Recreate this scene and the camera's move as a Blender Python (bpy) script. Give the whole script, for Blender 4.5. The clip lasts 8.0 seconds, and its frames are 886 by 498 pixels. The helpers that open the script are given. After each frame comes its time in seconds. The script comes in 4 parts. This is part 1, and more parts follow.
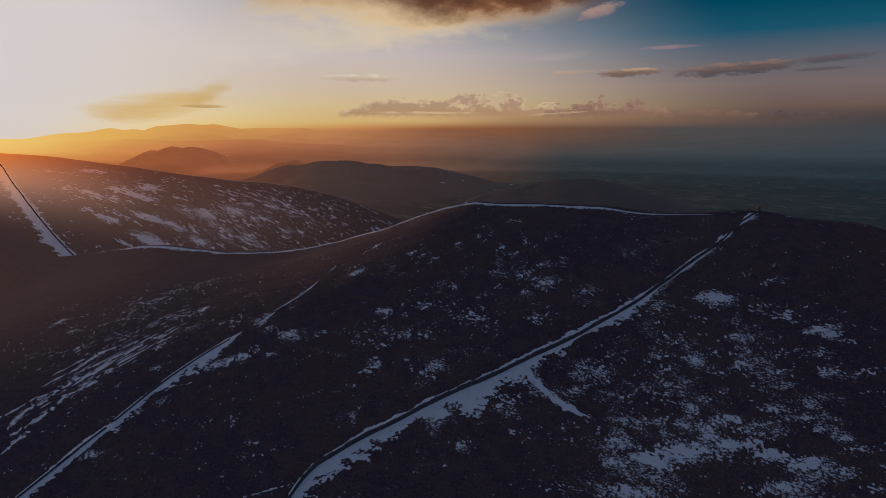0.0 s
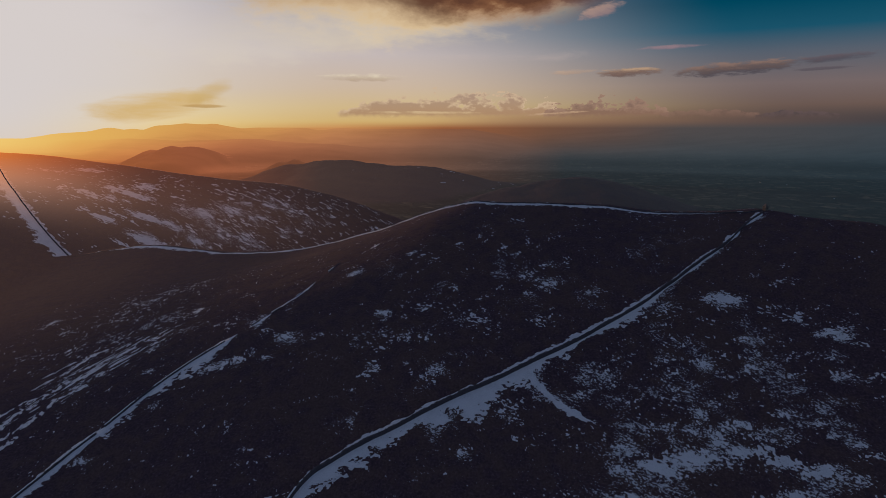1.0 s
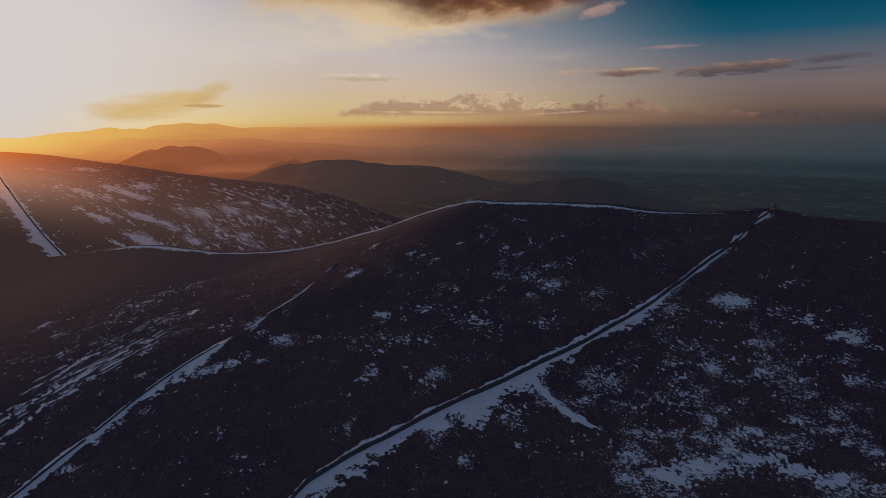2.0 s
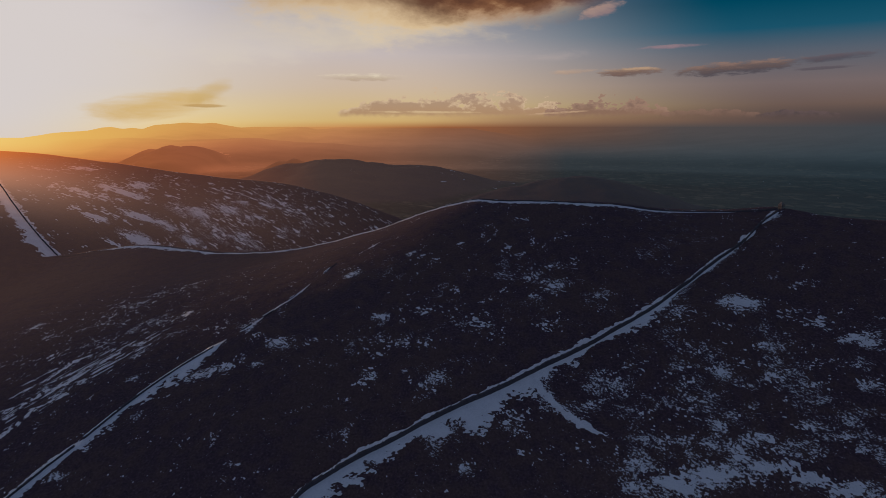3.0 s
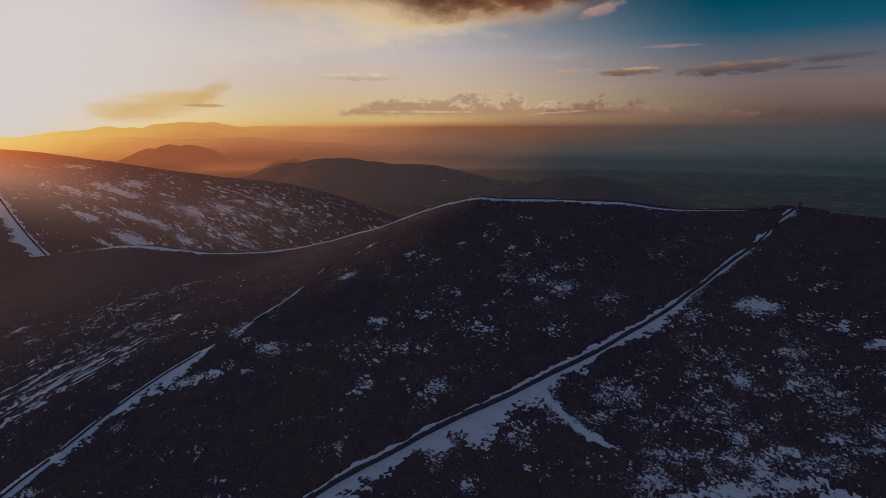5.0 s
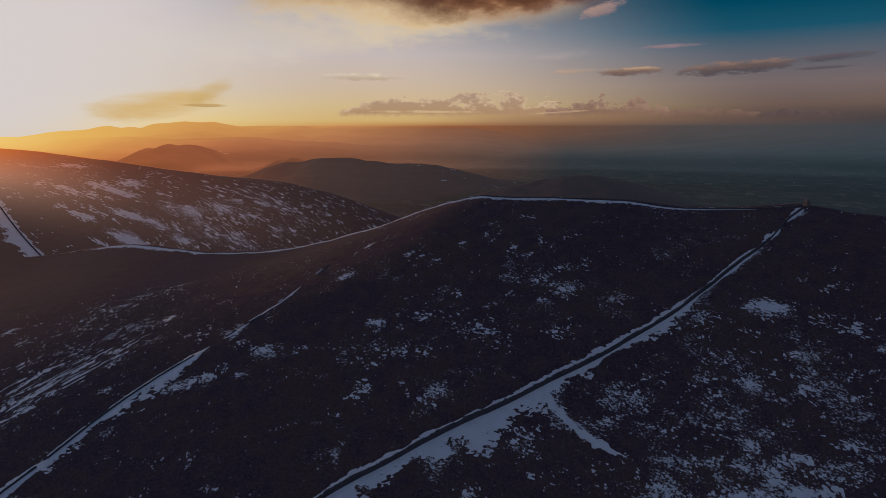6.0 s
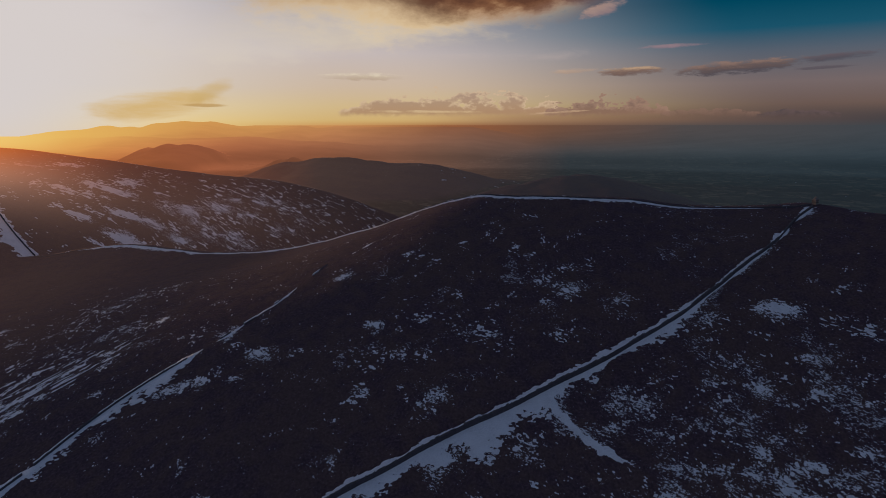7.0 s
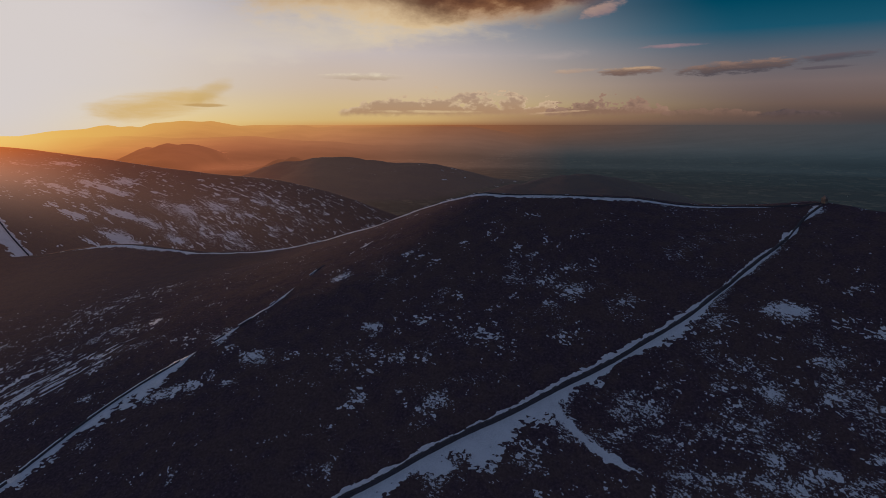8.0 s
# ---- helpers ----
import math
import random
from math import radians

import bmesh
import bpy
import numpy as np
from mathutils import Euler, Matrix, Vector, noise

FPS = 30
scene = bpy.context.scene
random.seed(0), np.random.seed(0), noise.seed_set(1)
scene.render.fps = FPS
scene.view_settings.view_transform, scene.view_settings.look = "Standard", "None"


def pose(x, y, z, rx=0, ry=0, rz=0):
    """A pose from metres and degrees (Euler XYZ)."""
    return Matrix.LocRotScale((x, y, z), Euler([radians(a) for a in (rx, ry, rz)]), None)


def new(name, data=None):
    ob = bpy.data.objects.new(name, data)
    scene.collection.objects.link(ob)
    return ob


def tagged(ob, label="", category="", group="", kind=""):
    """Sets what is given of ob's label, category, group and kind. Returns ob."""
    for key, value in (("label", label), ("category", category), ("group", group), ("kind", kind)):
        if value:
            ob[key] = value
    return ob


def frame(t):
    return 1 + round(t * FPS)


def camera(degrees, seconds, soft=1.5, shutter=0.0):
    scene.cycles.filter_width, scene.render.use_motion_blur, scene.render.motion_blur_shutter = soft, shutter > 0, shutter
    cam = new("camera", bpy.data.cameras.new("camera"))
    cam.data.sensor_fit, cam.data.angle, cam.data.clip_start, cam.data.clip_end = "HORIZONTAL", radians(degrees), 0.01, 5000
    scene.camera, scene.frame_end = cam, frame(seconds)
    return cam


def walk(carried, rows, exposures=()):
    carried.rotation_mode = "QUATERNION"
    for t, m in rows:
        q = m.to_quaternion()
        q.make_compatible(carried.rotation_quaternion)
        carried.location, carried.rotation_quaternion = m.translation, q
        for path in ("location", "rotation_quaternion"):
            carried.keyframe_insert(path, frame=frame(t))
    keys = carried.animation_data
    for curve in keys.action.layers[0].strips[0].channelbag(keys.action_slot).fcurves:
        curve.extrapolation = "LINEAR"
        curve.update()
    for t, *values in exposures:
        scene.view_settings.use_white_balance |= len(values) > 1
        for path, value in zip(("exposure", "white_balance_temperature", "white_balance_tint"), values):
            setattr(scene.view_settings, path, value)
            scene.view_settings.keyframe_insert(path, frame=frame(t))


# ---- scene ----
# ---------------------------------------------------------------- camera and its way
cam = camera(72.0, 8.0, soft=0.5)
METRES, EYE, TILT = 75.0, 100.0, -11.3
ROWS = [
    (0, -0.0000, 0.0000, 0.0000, 0.000, -0.000),
    (0.5, -0.0013, 0.0658, 0.0017, 0.008, -0.010),
    (1, -0.0024, 0.1312, 0.0032, 0.017, -0.020),
    (1.5, -0.0035, 0.1961, 0.0046, 0.025, -0.029),
    (2, -0.0045, 0.2606, 0.0058, 0.033, -0.037),
    (2.5, -0.0053, 0.3245, 0.0068, 0.040, -0.046),
    (3, -0.0061, 0.3881, 0.0077, 0.048, -0.053),
    (3.5, -0.0068, 0.4512, 0.0085, 0.055, -0.061),
    (4, -0.0074, 0.5138, 0.0091, 0.063, -0.068),
    (4.5, -0.0079, 0.5760, 0.0096, 0.070, -0.074),
    (5, -0.0083, 0.6378, 0.0099, 0.077, -0.080),
    (5.5, -0.0086, 0.6992, 0.0100, 0.084, -0.085),
    (6, -0.0088, 0.7602, 0.0100, 0.090, -0.090),
    (6.5, -0.0089, 0.8207, 0.0099, 0.097, -0.095),
    (7, -0.0089, 0.8809, 0.0096, 0.103, -0.099),
    (7.5, -0.0089, 0.9406, 0.0092, 0.110, -0.103),
    (8, -0.0087, 1.0000, 0.0086, 0.116, -0.106),
]
walk(cam, [(t, pose(0, 0, EYE, TILT) @ pose(METRES * x, METRES * y, METRES * z, 90 + up, 0, yaw)) for t, x, y, z, yaw, up in ROWS])


# ---------------------------------------------------------------- node arithmetic
def srgb(r, g, b, a=1.0):
    """A colour given as 0..255 display values."""
    return tuple((c / 255 / 12.92 if c <= 10 else ((c / 255 + 0.055) / 1.055) ** 2.4) for c in (r, g, b)) + (a,)


class Num:
    """A number in a node tree, with arithmetic."""

    def __init__(self, tree, socket):
        self.tree, self.socket = tree, socket

    def op(self, kind, *others, clamp=False):
        node = self.tree.nodes.new("ShaderNodeMath")
        node.operation, node.use_clamp = kind, clamp
        for slot, value in zip(node.inputs, (self, *others)):
            if isinstance(value, Num):
                self.tree.links.new(value.socket, slot)
            else:
                slot.default_value = value
        return Num(self.tree, node.outputs[0])

    def __add__(self, o): return self.op("ADD", o)
    def __sub__(self, o): return self.op("SUBTRACT", o)
    def __mul__(self, o): return self.op("MULTIPLY", o)
    def __truediv__(self, o): return self.op("DIVIDE", o)

    def smooth(self, low, high, to_low=0.0, to_high=1.0):
        node = self.tree.nodes.new("ShaderNodeMapRange")
        node.interpolation_type = "SMOOTHSTEP"
        for slot, value in zip(node.inputs, (self, low, high, to_low, to_high)):
            if isinstance(value, Num):
                self.tree.links.new(value.socket, slot)
            else:
                slot.default_value = value
        return Num(self.tree, node.outputs[0])


def ramp(fac, stops):
    """A colour ramp: stops of (position, colour)."""
    node = fac.tree.nodes.new("ShaderNodeValToRGB")
    fac.tree.links.new(fac.socket, node.inputs[0])
    el = node.color_ramp.elements
    while len(el) < len(stops):
        el.new(0.5)
    for e, (p, colour) in zip(el, stops):
        e.position, e.color = p, colour
    return node.outputs[0]


def blend(tree, fac, a, b):
    """Mixes two colours (sockets or values) by a Num or number."""
    node = tree.nodes.new("ShaderNodeMix")
    node.data_type = "RGBA"
    for slot, value in zip((node.inputs[0], node.inputs[6], node.inputs[7]), (fac, a, b)):
        if isinstance(value, Num):
            tree.links.new(value.socket, slot)
        elif isinstance(value, (tuple, float, int)):
            slot.default_value = value
        else:
            tree.links.new(value, slot)
    return node.outputs[2]


def noise_at(tree, vector, scale, detail=4.0, rough_=0.5, warp=0.0):
    node = tree.nodes.new("ShaderNodeTexNoise")
    tree.links.new(vector, node.inputs["Vector"])
    node.inputs["Scale"].default_value, node.inputs["Detail"].default_value = scale, detail
    node.inputs["Roughness"].default_value, node.inputs["Distortion"].default_value = rough_, warp
    return Num(tree, node.outputs[0])


def vector_of(tree, *parts):
    node = tree.nodes.new("ShaderNodeCombineXYZ")
    for slot, value in zip(node.inputs, parts):
        if isinstance(value, Num):
            tree.links.new(value.socket, slot)
        else:
            slot.default_value = value
    return node.outputs[0]


# glow colours painted in for the hazy distance by bearing, west to east: at the horizon, and nearer by
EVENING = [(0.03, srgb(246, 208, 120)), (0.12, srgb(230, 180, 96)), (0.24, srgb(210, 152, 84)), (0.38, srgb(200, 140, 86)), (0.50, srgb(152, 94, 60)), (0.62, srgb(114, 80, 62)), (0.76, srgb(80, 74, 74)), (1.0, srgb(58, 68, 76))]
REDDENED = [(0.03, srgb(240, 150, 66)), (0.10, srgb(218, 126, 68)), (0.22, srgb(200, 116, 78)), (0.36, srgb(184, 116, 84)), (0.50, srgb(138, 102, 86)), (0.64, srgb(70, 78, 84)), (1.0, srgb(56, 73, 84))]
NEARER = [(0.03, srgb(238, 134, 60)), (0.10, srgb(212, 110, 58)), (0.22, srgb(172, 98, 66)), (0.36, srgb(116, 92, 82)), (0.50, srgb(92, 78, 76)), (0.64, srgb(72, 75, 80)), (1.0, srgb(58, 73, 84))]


# ---------------------------------------------------------------- sky and sun
SUN_AZIMUTH, SUN_HEIGHT = -38.0, 5.0          # degrees from straight ahead (west of it: minus), and above the horizon
world = bpy.data.worlds.new("dusk_sky")
scene.world = world
world.use_nodes = True
sky = world.node_tree
sky.nodes.clear()
air = sky.nodes.new("ShaderNodeTexSky")
air.sky_type, air.sun_disc = "NISHITA", False
air.sun_elevation, air.sun_rotation = radians(SUN_HEIGHT), radians(SUN_AZIMUTH)
air.air_density, air.dust_density, air.ozone_density = 1.0, 1.5, 3.0
where = sky.nodes.new("ShaderNodeTexCoord")
split = sky.nodes.new("ShaderNodeSeparateXYZ")
sky.links.new(where.outputs["Generated"], split.inputs[0])
dx, dy, dz = (Num(sky, split.outputs[k]) for k in range(3))
az = dx.op("ARCTAN2", dy) * 57.29578
el = dz.op("ARCSINE") * 57.29578

# the clear evening sky: three uprights of colour, west, ahead and east, joined by bearing
height = (el + 2.0) / 22.0
west = ramp(height, [(0.03, srgb(236, 192, 110)), (0.09, srgb(236, 206, 136)), (0.15, srgb(228, 208, 166)), (0.24, srgb(214, 202, 190)), (0.45, srgb(212, 203, 201)), (1.0, srgb(190, 185, 190))])
ahead = ramp(height, [(0.05, srgb(204, 164, 100)), (0.11, srgb(208, 174, 112)), (0.17, srgb(208, 182, 136)), (0.25, srgb(203, 182, 160)), (0.38, srgb(196, 184, 182)), (0.60, srgb(150, 150, 165)), (1.0, srgb(60, 95, 125))])
east = ramp(height, [(0.05, srgb(56, 58, 64)), (0.11, srgb(82, 70, 67)), (0.17, srgb(106, 87, 80)), (0.25, srgb(116, 102, 102)), (0.36, srgb(86, 95, 108)), (0.44, srgb(26, 82, 105)), (0.54, srgb(0, 68, 91)), (1.0, srgb(0, 56, 88))])
clear = blend(sky, az.smooth(-29.0, -7.0), west, ahead)
clear = blend(sky, (az + el * 0.85).smooth(-2.5, 32.0), clear, east)
# the glow round the sun
glow = ((az + 38.0) * (az + 38.0) * 0.8 + (el - 5.0) * (el - 5.0) * 1.0).op("SQRT").smooth(17.0, 3.0)
clear = blend(sky, glow, clear, srgb(213, 205, 203))

soft = noise_at(sky, vector_of(sky, az * 0.11, el * 0.34, 0.3), 1.0, 6.0, 0.62, 0.4)
puffs = noise_at(sky, vector_of(sky, az * 0.62, el * 1.5, 4.0), 1.0, 7.0, 0.58, 0.15)
billow = noise_at(sky, vector_of(sky, az * 0.17, el * 0.36, 6.5), 1.0, 7.0, 0.6, 0.15)
wisps = noise_at(sky, vector_of(sky, az * 0.16, el * 0.9, 9.0), 1.0, 7.0, 0.62, 0.5)
shreds = noise_at(sky, vector_of(sky, az * 0.60, el * 2.6, 2.0), 1.0, 8.0, 0.66, 0.2)


def cloud(under, centre, size, tilt, ragged, texture, edge, stops, dense=1.0):
    """A cloud over the colour under: centre and half size in degrees, tilt as rise per degree; stops colour it from base to top."""
    u = az - centre[0]
    v = el - centre[1] - u * tilt
    body = (u * u / (size[0] ** 2) + v * v / (size[1] ** 2)) * -1.0 + 1.0 + (texture - 0.5) * ragged
    return blend(sky, body.smooth(edge[0], edge[1]) * dense, under, ramp((v / (2 * size[1]) + 0.5 + (texture - 0.5) * 0.9), stops))


shade = clear
shade = cloud(shade, (-24.5, 1.75), (6.2, 1.5), 0.12, 1.8, wisps, (0.1, 1.1), [(0.2, srgb(208, 168, 94)), (0.9, srgb(210, 176, 112))], 0.85)
shade = cloud(shade, (-20.4, 2.9), (2.4, 1.0), 0.42, 1.4, wisps, (0.1, 1.1), [(0.2, srgb(198, 164, 98)), (0.9, srgb(206, 176, 122))], 0.7)
shade = cloud(shade, (-21.0, 1.75), (2.3, 0.2), 0.0, 1.2, wisps, (0.1, 0.8), [(0.2, srgb(176, 136, 76)), (0.9, srgb(190, 150, 90))], 0.7)
shade = cloud(shade, (-7.2, 4.35), (5.0, 0.5), 0.0, 2.2, shreds, (0.3, 1.3), [(0.25, srgb(160, 134, 108)), (0.75, srgb(222, 208, 184))], 0.8)
shade = cloud(shade, (8.0, 6.2), (13.0, 0.9), 0.02, 2.6, wisps, (0.6, 1.8), [(0.2, srgb(190, 170, 166)), (0.8, srgb(205, 186, 176))], 0.35)
shade = cloud(shade, (-8.0, 8.6), (17.0, 2.8), 0.0, 2.4, soft, (0.2, 1.5), [(0.15, srgb(222, 204, 170)), (0.6, srgb(204, 192, 180)), (0.95, srgb(190, 176, 160))], 0.75)
shade = cloud(shade, (-17.0, 7.6), (13.0, 3.6), 0.05, 2.8, billow, (0.2, 1.5), [(0.2, srgb(224, 212, 192)), (0.8, srgb(198, 188, 184))], 0.5)
shade = cloud(shade, (-5.0, 11.6), (16.5, 4.4), 0.0, 2.6, billow, (-0.1, 0.9), [(0.05, srgb(226, 206, 172)), (0.25, srgb(218, 190, 148)), (0.5, srgb(190, 156, 116))], 0.9)
shade = cloud(shade, (4.6, 12.7), (14.0, 4.5), 0.0, 0.8, billow, (0.02, 0.75), [(0.02, srgb(206, 172, 126)), (0.11, srgb(172, 130, 92)), (0.20, srgb(122, 82, 58)), (0.30, srgb(92, 60, 46))], 1.0)
shade = cloud(shade, (13.8, 9.75), (2.1, 0.75), 0.25, 2.2, puffs, (0.1, 0.9), [(0.2, srgb(150, 122, 122)), (0.9, srgb(186, 152, 136))], 0.7)
shade = cloud(shade, (19.6, 6.6), (3.2, 0.22), 0.02, 2.0, shreds, (0.1, 1.2), [(0.2, srgb(140, 116, 126)), (0.9, srgb(168, 132, 136))], 0.7)
shade = cloud(shade, (11.5, 4.75), (2.6, 0.3), 0.05, 2.0, shreds, (0.2, 1.3), [(0.2, srgb(170, 140, 120)), (0.9, srgb(196, 164, 138))], 0.6)
shade = cloud(shade, (16.4, 4.66), (3.2, 0.46), 0.03, 2.6, shreds, (0.1, 0.9), [(0.2, srgb(104, 84, 80)), (0.55, srgb(124, 100, 90)), (0.85, srgb(178, 148, 122))], 0.95)
shade = cloud(shade, (25.0, 4.72), (6.0, 0.66), 0.05, 2.8, shreds, (0.1, 0.9), [(0.2, srgb(72, 68, 76)), (0.55, srgb(100, 84, 82)), (0.9, srgb(138, 112, 102))], 0.95)
shade = cloud(shade, (31.5, 5.2), (3.6, 0.35), 0.06, 2.0, shreds, (0.1, 1.0), [(0.2, srgb(72, 70, 80)), (0.9, srgb(98, 84, 90))], 0.8)
shade = cloud(shade, (31.0, 4.45), (2.6, 0.16), 0.03, 2.0, shreds, (0.1, 1.0), [(0.2, srgb(78, 72, 80)), (0.9, srgb(90, 82, 90))], 0.7)
# a band of dusty haze just over the horizon
band = el.smooth(2.0, 0.3) * az.smooth(-9.0, 9.0) * 0.85
shade = blend(sky, band, shade, ramp((az + 12.0) / 48.0, [(0.0, srgb(196, 154, 100)), (0.27, srgb(170, 128, 96)), (0.55, srgb(130, 97, 80)), (0.75, srgb(100, 80, 74)), (1.0, srgb(66, 64, 68))]))
# a bank of low cumulus along the horizon
heap = noise_at(sky, vector_of(sky, az * 0.55, el * 0.9, 3.0), 1.0, 8.0, 0.60, 0.1)
heap_small = noise_at(sky, vector_of(sky, az * 1.3, el * 1.8, 8.0), 1.0, 6.0, 0.55, 0.1)


def cumulus(under, west_, east_, base, tall, lit, body, foot, dense=0.95):
    """A heaped cloud with a level foot and a billowed, lit top."""
    u = (az - (west_ + east_) / 2) / ((east_ - west_) / 2)
    rise = ((u * u * -1.0 + 1.0).op("MAXIMUM", 0.0)).op("SQRT") * ((heap - 0.5) * 2.6 + (heap_small - 0.5) * 1.1 + 0.62) * tall
    under_top = rise - (el - base)
    inside = under_top.smooth(0.0, 0.10) * (u * u).smooth(1.0, 0.9) * (el + (heap_small - 0.5) * 0.5).smooth(base - 0.45, base + 0.10)
    rim = under_top.smooth(0.80, 0.05) * heap_small.smooth(0.30, 0.54)
    colour = blend(sky, rim, blend(sky, (el - base).smooth(-0.2, tall * 0.8), foot, body), lit)
    return blend(sky, inside * dense, under, colour)


shade = cumulus(shade, -9.8, 11.5, 1.2, 2.35, srgb(206, 178, 148), srgb(164, 136, 120), srgb(168, 132, 104), 0.82)
shade = cumulus(shade, 9.0, 20.0, 1.15, 1.7, srgb(154, 122, 106), srgb(116, 92, 88), srgb(136, 104, 88), 0.85)
shade = cumulus(shade, 19.0, 27.0, 1.05, 0.65, srgb(134, 104, 92), srgb(108, 86, 80), srgb(112, 86, 76), 0.6)
shade = cumulus(shade, 26.5, 32.5, 0.95, 0.55, srgb(96, 80, 80), srgb(66, 62, 68), srgb(84, 70, 68), 0.85)
shade = cloud(shade, (-1.5, 1.3), (6.2, 0.16), 0.0, 3.0, shreds, (0.2, 1.2), [(0.2, srgb(206, 176, 134)), (0.9, srgb(216, 190, 150))], 0.7)
shade = cloud(shade, (10.0, 1.2), (3.4, 0.14), 0.06, 3.0, shreds, (0.2, 1.2), [(0.2, srgb(184, 150, 120)), (0.9, srgb(196, 164, 134))], 0.8)
shade = blend(sky, el.smooth(0.6, -0.2) * az.smooth(-24.0, -6.0), shade, ramp((az + 40.0) / 80.0, EVENING))
# away from the sunset the plain blue air goes on all round
far_round = az.op("ABSOLUTE").smooth(48.0, 85.0)
far_up = el.smooth(14.0, 45.0)
strength = sky.nodes.new("ShaderNodeVectorMath")
strength.operation = "SCALE"
sky.links.new(air.outputs[0], strength.inputs[0])
strength.inputs["Scale"].default_value = 0.155
# thin mauve cloud added to the unseen sky overhead and behind, to redden the skylight
mauve_tint = noise_at(sky, vector_of(sky, dx * 2.0, dy * 2.0, dz * 3.0), 1.0, 5.0, 0.55).smooth(0.30, 0.70, 0.15, 0.60)
overhead = blend(sky, mauve_tint, strength.outputs[0], srgb(104, 100, 122))
shade = blend(sky, far_round.op("MAXIMUM", far_up), shade, overhead)
back = sky.nodes.new("ShaderNodeBackground")
sky.links.new(shade, back.inputs[0])
back.inputs[1].default_value = 1.0
out = sky.nodes.new("ShaderNodeOutputWorld")
sky.links.new(back.outputs[0], out.inputs[0])

sun = new("sun", bpy.data.lights.new("sun", "SUN"))
sun.data.energy, sun.data.angle, sun.data.color = 0.85, radians(4.0), (1.0, 0.50, 0.24)
a, h = radians(SUN_AZIMUTH), radians(SUN_HEIGHT)
toward = Vector((math.sin(a) * math.cos(h), math.cos(a) * math.cos(h), math.sin(h)))
sun.matrix_world = Matrix.Translation((0, 0, 400)) @ toward.to_track_quat("Z", "Y").to_matrix().to_4x4()


# ---------------------------------------------------------------- materials
def material(name, roughness=0.9, specular=0.2):
    mat = bpy.data.materials.new(name)
    mat.use_nodes = True
    tree = mat.node_tree
    shader = tree.nodes["Principled BSDF"]
    shader.inputs["Roughness"].default_value = roughness
    shader.inputs["Specular IOR Level"].default_value = specular
    place = tree.nodes.new("ShaderNodeTexCoord").outputs["Object"]
    return mat, tree, shader, place


def relief(tree, shader, value, strength_, distance):
    bump = tree.nodes.new("ShaderNodeBump")
    bump.inputs["Strength"].default_value, bump.inputs["Distance"].default_value = strength_, distance
    tree.links.new(value.socket, bump.inputs["Height"])
    tree.links.new(bump.outputs[0], shader.inputs["Normal"])


